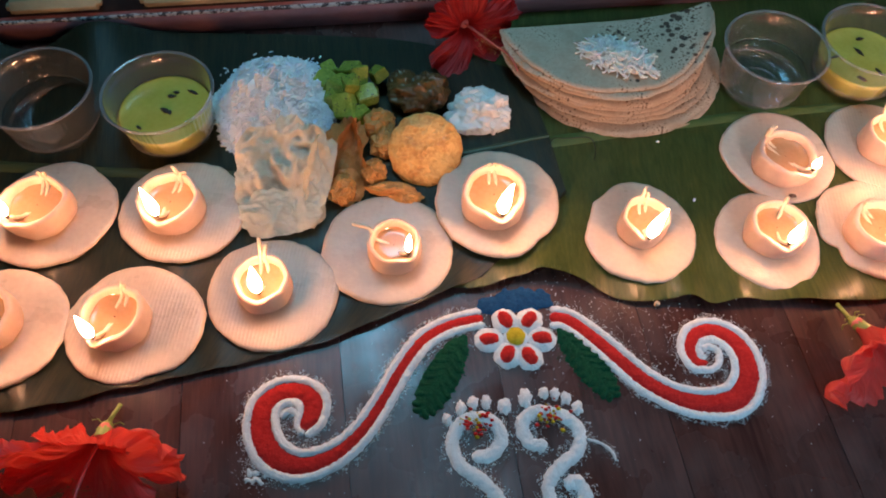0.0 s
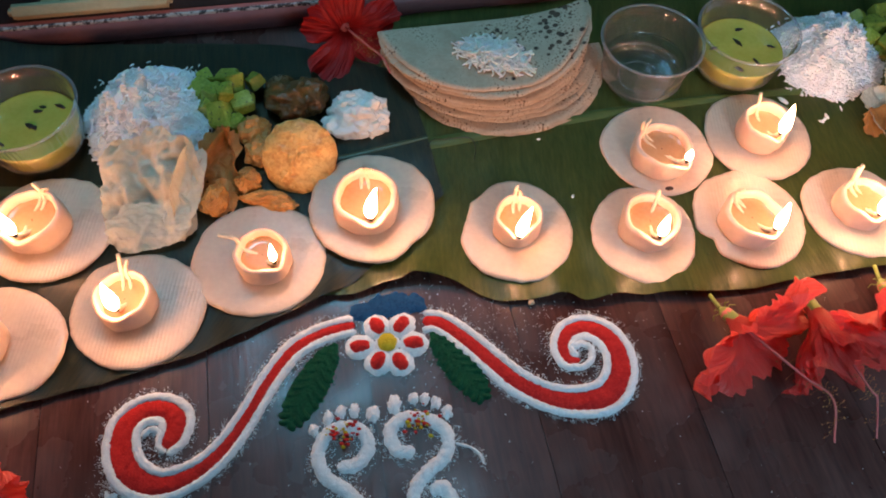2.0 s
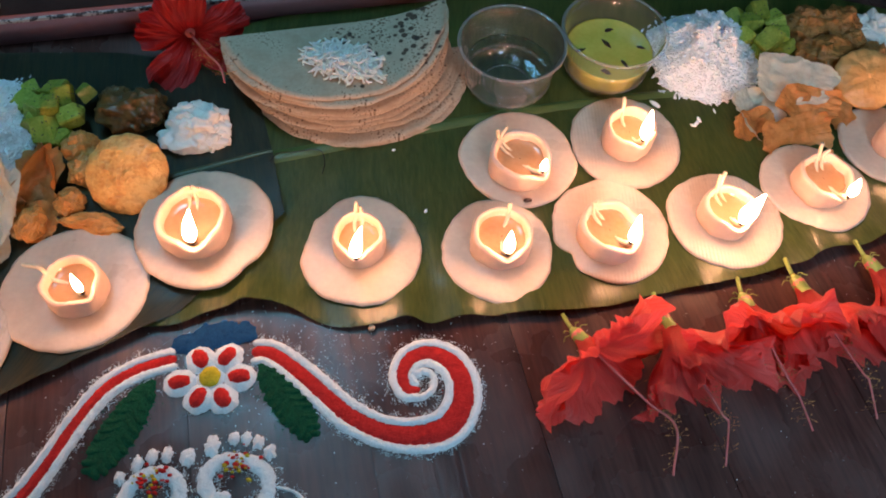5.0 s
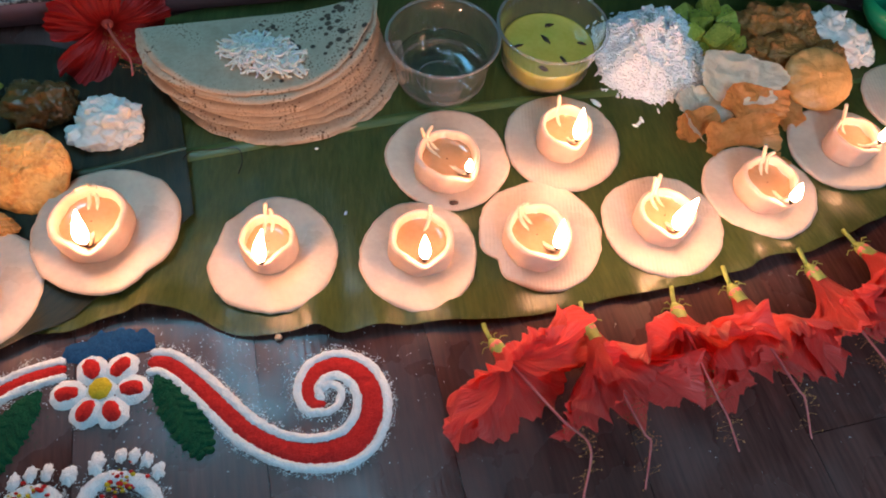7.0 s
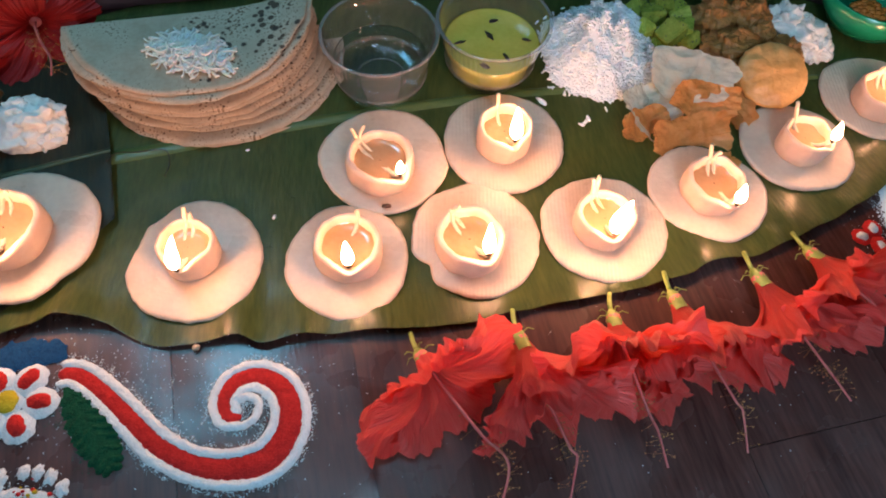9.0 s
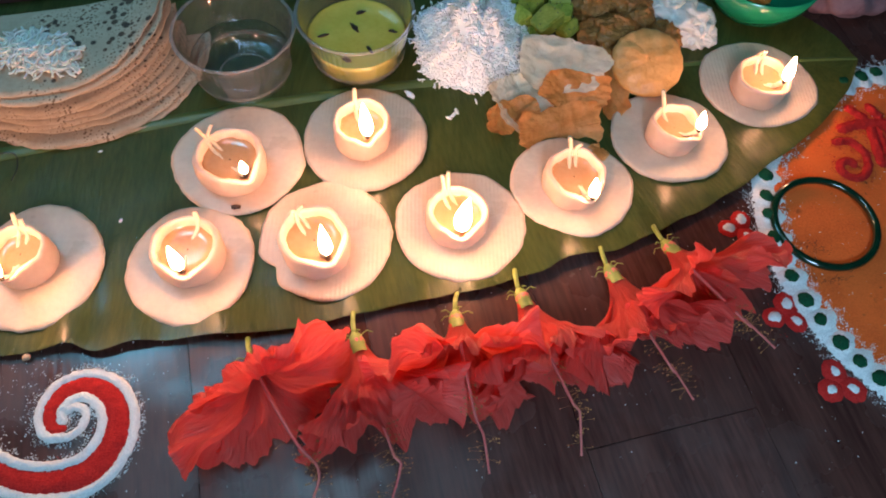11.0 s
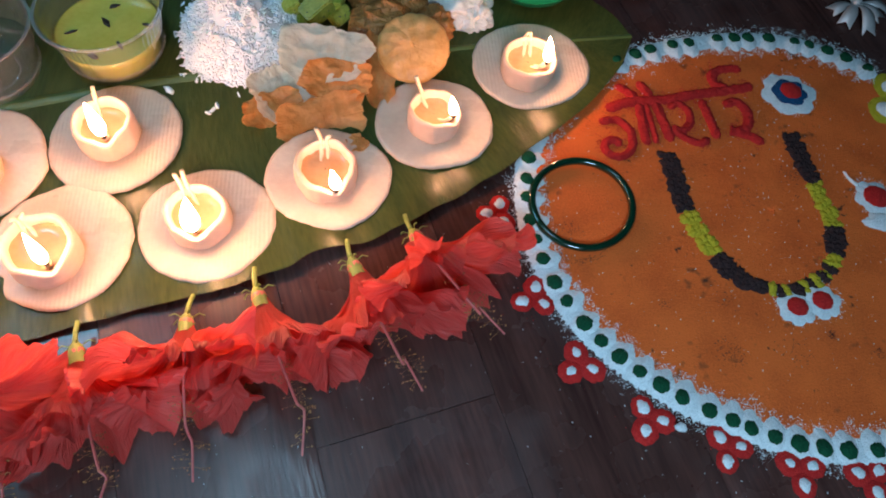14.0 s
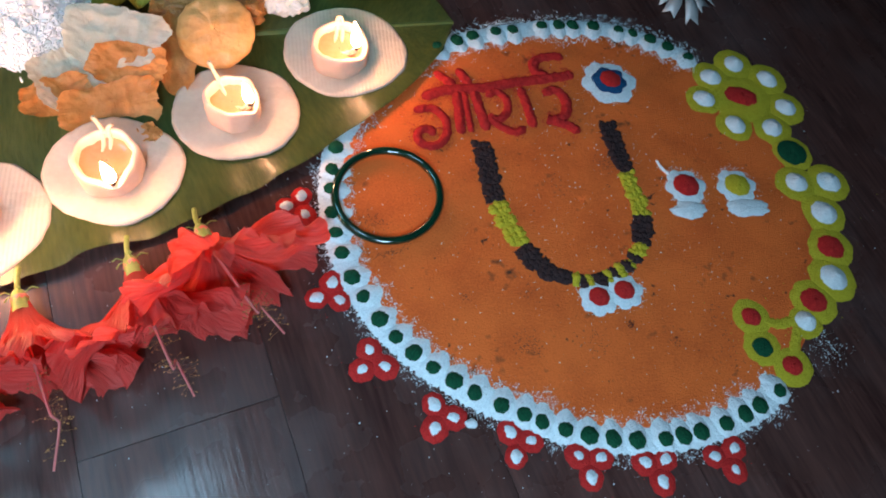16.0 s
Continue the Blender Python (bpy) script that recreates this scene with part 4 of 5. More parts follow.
heap_of("fritter_heap", "golden brown batter fritters on the leaf", "fritter", BHAJI,
        [(-0.073, 0.398, 0.012, 0.012, 0.012, 0.012), (-0.072, 0.355, 0.009, 0.009, 0.010, 0.008), (-0.055, 0.341, 0.008, 0.017, 0.006, 0.006), (-0.092, 0.337, 0.009, 0.009, 0.012, 0.008),
         (-0.068, 0.383, 0.010, 0.010, 0.013, 0.010), (-0.046, 0.337, 0.007, 0.012, 0.006, 0.005)], 3, crag=0.03)
heap_of("fritter_heap", "brown batter fritters beside the fried bread", "fritter", BROWN,
        [(0.493, 0.514, 0.012, 0.024, 0.016, 0.014), (0.529, 0.511, 0.012, 0.014, 0.014, 0.012), (0.485, 0.547, 0.012, 0.018, 0.016, 0.014), (0.509, 0.545, 0.014, 0.017, 0.017, 0.016), (0.514, 0.528, 0.016, 0.012, 0.012, 0.010)], 8, crag=0.05)
heap_of("aubergine_curry", "dark oily cooked aubergine on the leaf", "curry", BRINJAL,
        [(-0.050, 0.433, 0.012, 0.020, 0.017, 0.013), (-0.036, 0.437, 0.012, 0.014, 0.015, 0.013), (-0.060, 0.444, 0.010, 0.012, 0.012, 0.010)], 6, crag=0.04)


def vegetables(spots, seed, label):
    ob = thing("vegetable_pieces", label, "vegetables")
    rng = random.Random(seed)
    for x, y, z, s in spots:
        bm = bmesh.new()
        for cx, cy, cz in [(a, b, c) for a in (-1, 1) for b in (-1, 1) for c in (-1, 1)]:
            bm.verts.new((cx * s * rng.uniform(0.38, 0.66), cy * s * rng.uniform(0.32, 0.56), cz * s * rng.uniform(0.26, 0.46)))
        hull = bmesh.ops.convex_hull(bm, input=bm.verts[:])
        bmesh.ops.delete(bm, geom=hull["geom_interior"], context="VERTS")
        bmesh.ops.bevel(bm, geom=bm.edges[:], offset=s * 0.05, segments=2, affect="EDGES")
        piece = part("vegetable_piece", bm, CUCUMBER, ob, smooth=False)
        piece.matrix_local = Matrix.Translation((x, y, z)) @ Euler((rng.gauss(0, 0.35), rng.gauss(0, 0.35), rng.uniform(0, 3))).to_matrix().to_4x4()
        bm = bmesh.new()
        for _ in range(16):
            a, b = rng.uniform(-0.45, 0.45) * s, rng.uniform(-0.45, 0.45) * s
            lump(bm, rng.choice(((a, b, s * 0.44), (a, -s * 0.5, b * 0.8), (s * 0.55, a, b * 0.8))), (0.0005, 0.0005, 0.0005), rng.random() * 9, 0.3, 2, 1)
        tagged(part("mustard_seed", bm, SEED, piece, "tiny black mustard seeds"), kind="stuff")


vegetables([(-0.122, 0.438, 0.013, 0.017), (-0.108, 0.430, 0.016, 0.017), (-0.094, 0.440, 0.019, 0.016), (-0.086, 0.424, 0.016, 0.016), (-0.102, 0.413, 0.011, 0.018), (-0.080, 0.445, 0.018, 0.013),
            (-0.112, 0.420, 0.012, 0.015), (-0.120, 0.449, 0.014, 0.014), (-0.099, 0.428, 0.023, 0.014), (-0.088, 0.410, 0.010, 0.014), (-0.103, 0.449, 0.014, 0.015)], 3, "cooked pale green vegetable pieces with mustard seeds")
vegetables([(0.436, 0.546, 0.015, 0.017), (0.446, 0.524, 0.015, 0.019), (0.428, 0.530, 0.013, 0.015), (0.459, 0.535, 0.013, 0.014), (0.445, 0.558, 0.016, 0.017), (0.437, 0.518, 0.009, 0.014),
            (0.458, 0.551, 0.013, 0.016), (0.426, 0.552, 0.012, 0.016), (0.462, 0.524, 0.009, 0.013)], 5, "cut green vegetable cubes with mustard seeds")


# ---- hibiscus flowers ----
def hibiscus(x, y, z, heading, L, R, seed, squash=0.5, pitch=0.0, stem=True, narrow_shaded=False, reach=1.5, roll=0.0, opened=40, curl=0.6):
    """Calyx at the place given; the funnel opens along heading (degrees). Petals that would sink are pressed flat on the floor."""
    ob = thing("hibiscus_flower", "deep red open hibiscus flower by the breads, darkened as in shade" if narrow_shaded else "bright red hibiscus flower with ruffled petals on the floor", "flower", group="hibiscus flowers")
    rng = random.Random(seed)
    turn = Matrix.Translation((x, y, z)) @ Euler((0, math.radians(-pitch), math.radians(heading))).to_matrix().to_4x4()

    def put(p):
        q = turn @ Vector((p[0], p[1], p[2] * squash))
        lowest = 0.0012 + 0.0012 * (1 + nz(q.x, q.y, seed, 120))
        if q.z < lowest + 0.004:
            q.z = lowest + 0.004 * math.exp((q.z - lowest - 0.004) / 0.012)
        return q

    for i in range(5):
        phi = 2 * math.pi * i / 5 + roll + rng.gauss(0, 0.16)
        size = L * rng.uniform(0.92, 1.08)
        wide, lean = math.radians(opened + rng.gauss(0, 9)), rng.uniform(-0.25, 0.25)
        track, px, pr = [], 0.0, 0.003
        for a in range(61):
            u = a / 50
            th = math.radians(14) + (wide - math.radians(14)) * min(1.0, max(0.0, (u - 0.10) / 0.42)) ** 1.2 + 0.35 * curl * u ** 3
            track.append((px, pr, th))
            px, pr = px + size / 50 * math.cos(th), pr + size / 50 * math.sin(th)
        bm = bmesh.new()
        rows, uvs = [], []
        nu, nv = 36, 84
        for a in range(nu + 1):
            row, uv = [], []
            for b in range(nv + 1):
                v = 2 * b / nv - 1
                scallop = 0.030 * abs(math.sin(v * 7.5 + i + seed)) + 0.010 * math.sin(v * 21 + 2 * i + 3 * nz(v, i, seed, 2.0)) + 0.026 * nz(v * 6, seed + i, 4, 1.7) + 0.010 * nz(v * 16, seed + i, 2, 1.7)
                far = 1 - 0.05 * v * v - 0.30 * v ** 6 + 0.05 * nz(v * 2, seed + i, 0, 1.7) + scallop * (a / nu) ** 3
                u = a / nu * far
                k = min(59.0, u * 50)
                A, B = track[int(k)], track[int(k) + 1]
                ax, rad, th = (lerp(A[c], B[c], k - int(k)) for c in range(3))
                half = size * (0.05 + (0.44 if narrow_shaded else 0.64) * u ** 1.15) * (1 - 0.12 * u ** 5)
                w = v * min(1.0, half / max(rad, 0.001)) + lean * u * 0.6
                rise = u * u * (0.050 * math.sin(v * 6.5 + 2 * i + seed) + 0.045 * math.sin(v * 10 + i + 5 * nz(u, v, seed + i, 1.4)) + 0.20 * nz(v * 1.6, u * 2.0, seed + 3 * i, 1.5))
                rise += u ** 4 * (0.036 * math.sin(v * 15 + 6 * nz(v * 2, u, seed + i, 1.5)) + 0.030 * nz(v * 9, u * 4, seed + i, 1.7))
                rise += 0.013 * u * math.sin(v * 27 + i + 4 * nz(v, u, seed + i, 2.0)) * (1 - 0.5 * u) + 0.05 * u * u * v * v
                rise += 0.022 * u * nz(v * 6, u * 3, seed + i, 2.0) + 0.020 * u ** 3 * math.sin(v * 34 + 3 * i + 5 * nz(v * 3, u, seed + i, 1.5))
                n = size * rise
                x_, r_ = ax - n * math.sin(th), rad + n * math.cos(th)
                row.append(put((x_, r_ * math.cos(phi + w), r_ * math.sin(phi + w))))
                uv.append((v * 0.5 + 0.5, u + i))
            rows.append(row)
            uvs.append(uv)
        sheet(bm, rows, uvs)
        part("petal", bm, SHADED_PETAL if narrow_shaded else PETAL, ob)
    path = spline([(0.002, 0, 0), (L * 0.5, 0, 0.001), (L * 1.0, R * 0.04, -0.002), (L * (reach - 0.3), R * 0.10, -0.006), (L * reach, R * rng.uniform(-0.3, 0.3), -0.012)], 0.003)
    bm = bmesh.new()
    tube(bm, [put(p) for p in path], 0.0009, 6, lambda t: 1.25 - 0.6 * t)
    lump(bm, put((0.003, 0, 0)), (0.0045, 0.0045, 0.0045), seed, 0.15, 2, 2)
    column = part("stamen_column", bm, STAMEN, ob, "long thin pink stamen")
    bm = bmesh.new()
    for k in range(60):
        t = rng.uniform(0.45, 0.97)
        p = path[int(t * (len(path) - 1))]
        a, d = rng.uniform(0, 6.28), rng.uniform(0.004, 0.0095)
        q = put((p[0] + rng.uniform(-0.003, 0.003), p[1] + d * math.cos(a), p[2] + d * math.sin(a)))
        tube(bm, [put(p), (put(p) + q) / 2 + Vector((0, 0, 0.0005)), q], 0.00006, 3)
        lump(bm, q, (0.00045, 0.00045, 0.0004), k, 0.2, 2, 1)
    tagged(part("anther", bm, ANTHER, column, "many tiny yellow anthers on threads"), kind="stuff")
    if stem:
        bm = bmesh.new()
        prof = [(-0.004, 0.0016), (-0.001, 0.0036), (0.003, 0.0044), (0.007, 0.0044), (0.0105, 0.0048)]
        rows = [[put((px, pr * math.cos(2 * math.pi * k / 10), pr * math.sin(2 * math.pi * k / 10) / squash)) for k in range(10)] for px, pr in prof]
        V = sheet(bm, rows, closed=True)
        bm.faces.new(V[0][::-1])
        for k in range(5):
            a = 2 * math.pi * k / 5
            tube(bm, [put((-0.001, 0.003 * math.cos(a), 0.003 * math.sin(a))), put((-0.003, 0.007 * math.cos(a), 0.007 * math.sin(a))), put((-0.001, 0.010 * math.cos(a), 0.010 * math.sin(a)))], 0.0004, 4)
        part("calyx", bm, CALYX, ob, "pale green calyx")
        bm = bmesh.new()
        tube(bm, [put(p) for p in spline([(-0.003, 0, 0), (-0.010, 0.001, 0.0005), (-0.017, 0.003, 0.0)], 0.003)], 0.0014, 7)
        part("stalk", bm, CALYX, ob, "short green stalk")
    return ob


hibiscus(0.262, 0.264, 0.012, -60, 0.064, 0.050, 1, 0.74, 20, roll=0.62, reach=1.6, opened=68, curl=0.25)
hibiscus(0.318, 0.276, 0.014, -72, 0.071, 0.036, 2, 0.62, 6, roll=0.9, reach=1.35, opened=54, curl=0.3)
hibiscus(0.374, 0.290, 0.013, -84, 0.066, 0.042, 3, 0.72, 14, roll=0.2, reach=1.4, opened=60, curl=0.3)
hibiscus(0.412, 0.304, 0.013, -72, 0.071, 0.038, 4, 0.62, 4, roll=0.6, reach=1.35, opened=50, curl=0.4)
hibiscus(0.466, 0.320, 0.013, -70, 0.071, 0.036, 5, 0.65, 6, roll=0.1, reach=1.22, opened=56, curl=0.3)
hibiscus(0.503, 0.337, 0.014, -64, 0.070, 0.046, 6, 0.75, 14, roll=0.9, reach=1.2, opened=62, curl=0.35)
hibiscus(-0.204, 0.149, 0.011, -84, 0.066, 0.056, 7, 0.72, 25, roll=0.35, reach=1.3, opened=72, curl=0.2)
hibiscus(-0.288, 0.140, 0.012, -80, 0.060, 0.044, 8, 0.6, 4, roll=0.1, reach=1.3, opened=36)
hibiscus(-0.018, 0.512, 0.018, -62, 0.056, 0.052, 9, 0.85, 24, stem=False, narrow_shaded=True, roll=0.25, reach=1.75, opened=80, curl=0.9)


# ---- rangoli with scrolls, flower and footprints ----
scroll = thing("floor_rangoli", "scroll and flower pattern of coloured powder on the floor", "rangoli")
SCROLL_L = [(0.017, 0.248, 0.8), (-0.003, 0.241, 0.8), (-0.021, 0.228, 0.8), (-0.033, 0.207, 0.8), (-0.042, 0.185, 0.8), (-0.053, 0.163, 0.85), (-0.068, 0.147, 1.0), (-0.087, 0.139, 1.2),
            (-0.104, 0.144, 1.4), (-0.114, 0.157, 1.4), (-0.116, 0.173, 1.3), (-0.108, 0.183, 1.2), (-0.095, 0.185, 1.2), (-0.086, 0.179, 1.3), (-0.086, 0.168, 1.2), (-0.091, 0.162, 0.9)]
SCROLL_R = [(0.062, 0.253, 0.9), (0.074, 0.252, 0.95), (0.091, 0.241, 1.0), (0.110, 0.225, 1.05), (0.125, 0.213, 1.1), (0.145, 0.204, 1.15), (0.164, 0.202, 1.3), (0.182, 0.207, 1.45), (0.191, 0.220, 1.4),
            (0.192, 0.235, 1.3), (0.185, 0.248, 1.2), (0.172, 0.254, 1.05), (0.160, 0.250, 1.0), (0.155, 0.239, 0.9), (0.159, 0.230, 0.8), (0.166, 0.230, 0.6)]


def beside(pts, off, cut=0):
    """The line that runs beside the band at off half-widths."""
    line = spline(pts, 0.003)
    out = []
    for i, p in enumerate(line):
        d = (line[min(i + 1, len(line) - 1)] - line[max(i - 1, 0)])[:2]
        d /= np.linalg.norm(d)
        out.append((p[0] - d[1] * off * p[2], p[1] + d[0] * off * p[2]))
    return out[:len(out) - cut]


for name, pts, sd in (("scroll_band", SCROLL_L, 1), ("scroll_band", SCROLL_R, 4)):
    part(name, ridge(pts, 0.0098, 0.0016, sd, colour="red", grain=0.2), RED, scroll, "red powder band of the scroll")
    for s in (-1, 1):
        part("scroll_outline", ridge(beside(pts, s * 0.0064), 0.0056, 0.0020, sd + s * 2, colour="white", grain=1.0), WHITE, scroll, "white powder outline")
part("scroll_outline", ridge([(0.159, 0.226), (0.167, 0.225), (0.1735, 0.231), (0.1735, 0.239), (0.167, 0.242), (0.163, 0.238)], 0.0046, 0.0024, 3, colour="white", grain=0.8), WHITE, scroll, "white powder outline")
part("scroll_outline", ridge([(-0.104, 0.167), (-0.100, 0.172), (-0.094, 0.170), (-0.093, 0.163), (-0.088, 0.158)], 0.0042, 0.0022, 7, colour="white", grain=0.8), WHITE, scroll, "white powder outline")
for k, (px, py) in enumerate(((0.032, 0.247), (0.048, 0.249), (0.057, 0.236), (0.049, 0.2225), (0.035, 0.2225), (0.022, 0.232))):
    ang = math.atan2(py - 0.2355, px - 0.0395)
    at(part("flower_petal", heap(0.0098, 0.0090, 0.0030, k + 1, 3.0), WHITE, scroll, "white powder petal"), px, py, 0.0006, ang)
    at(part("petal_centre", heap(0.0066, 0.0047, 0.0026, k + 7, 2.2), RED, scroll, "red powder petal centre"), px, py, 0.0030, ang)
    for _ in range(12):
        spill("white", px + 0.010 * math.cos(ang), py + 0.010 * math.sin(ang), 0.0025, 1)
at(part("flower_centre", heap(0.0085, 0.0085, 0.0024, 3, 3.0), WHITE, scroll, "white powder ring"), 0.0395, 0.2355, 0.0006)
at(part("flower_centre", heap(0.0064, 0.0064, 0.0020, 5, 3.0), YELLOW, scroll, "yellow powder flower centre"), 0.0395, 0.2355, 0.0026)
for k, (bx, by, br) in enumerate(((0.022, 0.2575, 0.0088), (0.033, 0.2615, 0.0105), (0.044, 0.2645, 0.0105), (0.055, 0.2660, 0.0085))):
    at(part("blue_patch", heap(br, br * 0.85, 0.0017, k + 6, 3.0, rag=0.3), BLUE, scroll, "blue powder patch"), bx, by, 0.0004 + 0.0001 * k, k)
for pts, sd in (([(0.006, 0.234, 0.5), (-0.002, 0.216, 1.0), (-0.008, 0.200, 1.15), (-0.014, 0.186, 0.9), (-0.018, 0.177, 0.3)], 3), ([(0.068, 0.246, 0.5), (0.080, 0.232, 1.0), (0.090, 0.219, 1.1), (0.099, 0.207, 0.8), (0.104, 0.200, 0.3)], 6)):
    part("powder_leaf", ridge(pts, 0.0200, 0.0014, sd, colour="green", grain=0.4), GREEN, scroll, "dark green powder leaf")
    line = spline(pts, 0.0052)
    for i in range(1, len(line) - 1):
        d = (line[i + 1] - line[i - 1])[:2]
        d /= np.linalg.norm(d)
        for s in (-1, 1):
            e = line[i][:2] + (np.array((-d[1], d[0])) * s * 0.0095 + d * 0.006) * line[i][2]
            part("leaf_lobe", ridge([tuple(line[i][:2]), tuple((line[i][:2] + e) / 2 + d * 0.001), tuple(e)], 0.0042, 0.0016, sd + i, base=0.0006), GREEN, scroll)
for pts, sd in (([(0.016, 0.154), (0.028, 0.157), (0.0335, 0.168), (0.026, 0.178), (0.011, 0.177), (0.0035, 0.164), (0.009, 0.149), (0.024, 0.140), (0.034, 0.130), (0.036, 0.118), (0.028, 0.108)], 2),
                ([(0.062, 0.166), (0.051, 0.166), (0.046, 0.177), (0.053, 0.186), (0.068, 0.186), (0.080, 0.179), (0.081, 0.165), (0.069, 0.153), (0.063, 0.141), (0.067, 0.130), (0.079, 0.129), (0.085, 0.138), (0.079, 0.146), (0.073, 0.141)], 5)):
    foot = thing("powder_footprint", "white powder footprint symbol with coloured specks on the floor", "rangoli", group="powder footprints")
    part("sole", ridge(pts, 0.0086, 0.0022, sd, colour="white", grain=0.8), WHITE, foot)
    toes = ((-0.001, 0.176, 0.0030), (0.007, 0.184, 0.0034), (0.0145, 0.188, 0.0033), (0.0225, 0.189, 0.0034), (0.0345, 0.188, 0.0042)) if sd == 2 else \
        ((0.047, 0.194, 0.0046), (0.059, 0.199, 0.0032), (0.066, 0.199, 0.0032), (0.0735, 0.197, 0.0034), (0.0805, 0.191, 0.0034))
    for k, (tx, ty, tr) in enumerate(toes):
        at(part("toe", heap(tr, tr * 1.35, 0.0024, sd + k, 2.2, rag=0.35), WHITE, foot), tx, ty, 0.0004)
        spill("white", tx, ty, 0.004, 8)
    hub = (0.018, 0.174) if sd == 2 else (0.062, 0.184)
    rng = random.Random(sd)
    for colour, m, count in (("red", RED, 22), ("yellow", YELLOW, 14)):
        bm = bmesh.new()
        for _ in range(count):
            s = rng.uniform(0.0005, 0.0014)
            lump(bm, (hub[0] + rng.gauss(0, 0.0055), hub[1] + rng.gauss(0, 0.004), 0.0026), (s * 1.3, s, s * 0.8), rng.random() * 40, 0.4, 2, 1)
        tagged(part("coloured_speck", bm, m, foot, colour + " specks of offering powder"), kind="stuff")
part("powder_wisp", ridge([(0.086, 0.172, 0.7), (0.095, 0.170, 0.6), (0.101, 0.166, 0.8), (0.104, 0.160, 0.5)], 0.0028, 0.0008, 4, colour="white", grain=0.6), WHITE, scroll, "thin stray line of white powder")
spill("white", -0.112, 0.135, 0.006, 500)
for k in range(7):
    at(part("powder_smear", heap(0.0022 + 0.0005 * (k % 3), 0.0014, 0.0007, k, 2.0, rag=0.5), WHITE, scroll, "smeared white powder"), -0.116 + 0.0035 * (k % 4), 0.128 + 0.004 * (k // 3), 0.0002, k * 1.3)


# ---- round rangoli ----
CX, CY = 0.740, 0.350
medal = thing("round_rangoli", "large round orange powder pattern with a white dotted border", "rangoli")
RAD = ([-180, -165, -150, -133, -118, -98, -75, -58, 0, 47, 65, 82, 98, 115, 140, 163, 180], [0.162, 0.160, 0.157, 0.152, 0.150, 0.154, 0.158, 0.161, 0.160, 0.161, 0.159, 0.152, 0.148, 0.151, 0.158, 0.163, 0.162])


def rim(deg):
    return float(np.interp((deg + 180) % 360 - 180, *RAD))


def spot(deg, extra=0.0):
    r = rim(deg) + extra
    return CX + r * math.cos(math.radians(deg)), CY + r * math.sin(math.radians(deg))


bm = bmesh.new()
rows = []
for k in range(31):
    t = max(0.002, k / 30)
    row = []
    for i in range(150):
        d = 360 * i / 150
        r = (rim(d) - 0.002) * t
        px, py = CX + r * math.cos(math.radians(d)), CY + r * math.sin(math.radians(d))
        row.append((px, py, (0.0010 + 0.0005 * nz(px, py, 2, 45) + 0.0004 * nz(px, py, 5, 160)) if k < 30 else 0.0002))
    rows.append(row)
V = sheet(bm, rows, closed=True)
bm.faces.new(V[0])
part("orange_field", bm, ORANGE, medal, "orange powder field with dark specks")
part("white_border", ridge([spot(d) for d in range(44, 303, 6)], 0.0165, 0.0015, 5, colour="white", grain=1.0), WHITE, medal, "white powder border")
BEADS = [163, 169, 174, -180, -175, -170, -164, -159, -153, -148, -143, -138, -133, -128, -122, -117, -113, -108, -103, -98, -93, -87, -83, -79, -73, -68, -64, -58,
         47, 53, 58, 63, 67, 74, 80, 84, 89, 98, 103, 110, 115, 121]
lobes = [mesh_of("bead", heap(0.0090, 0.0074, 0.0030, s, 2.4, rag=0.14, n=60, tip=0.16), WHITE) for s in (1, 2, 3, 4)]
dots = [mesh_of("dot", heap(0.0047, 0.0043, 0.0022, s, 2.4, rag=0.18, n=28, rings=5), GREEN) for s in (5, 6, 7)]
for k, d in enumerate(BEADS):
    x, y = spot(d)
    a = math.radians(d)
    at(part("border_bead", lobes[k % 4], WHITE, medal), x - 0.001 * math.cos(a), y - 0.001 * math.sin(a), 0.0008, a, random.uniform(0.95, 1.08))
    at(part("green_dot", dots[k % 3], GREEN, medal), x + 0.0005 * math.cos(a), y + 0.0005 * math.sin(a), 0.0034, a + random.gauss(0, 0.3), random.uniform(0.9, 1.15))
    spill("white", x, y, 0.0068, 70)
    spill("white", x - 0.009 * math.cos(a), y - 0.009 * math.sin(a), 0.0030, 45)
    spill("white", x + 0.009 * math.cos(a), y + 0.009 * math.sin(a), 0.0030, 30)
rings_ = [mesh_of("red_loop", heap(0.0074, 0.0070, 0.0014, s, 3.0, n=56, rag=0.12), RED) for s in (1, 2)]
pips = [mesh_of("white_pip", heap(0.0038, 0.0030, 0.0016, s, 2.2, n=22, rings=4, rag=0.3), WHITE) for s in (3, 4)]
for k, (tx, ty) in enumerate(((0.558, 0.357), (0.572, 0.297), (0.593, 0.254), (0.626, 0.220), (0.666, 0.201), (0.703, 0.186), (0.740, 0.179), (0.782, 0.180))):
    tri = thing("powder_trefoil", "small red powder trefoil with white dots by the round pattern", "rangoli", Matrix.Translation((tx, ty, 0)), group="powder trefoils")
    out = math.atan2(ty - CY, tx - CX)
    for j in range(3):
        a = out + j * 2 * math.pi / 3 + random.gauss(0, 0.1)
        px, py = 0.0072 * math.cos(a), 0.0072 * math.sin(a)
        at(part("red_loop", rings_[j % 2], RED, tri), px, py, 0.0004, a, random.uniform(0.9, 1.1))
        at(part("white_pip", pips[j % 2], WHITE, tri), px, py, 0.0014, a, random.uniform(0.85, 1.15))
    spill("red", tx, ty, 0.007, 25)
    spill("white", tx, ty, 0.012, 25)

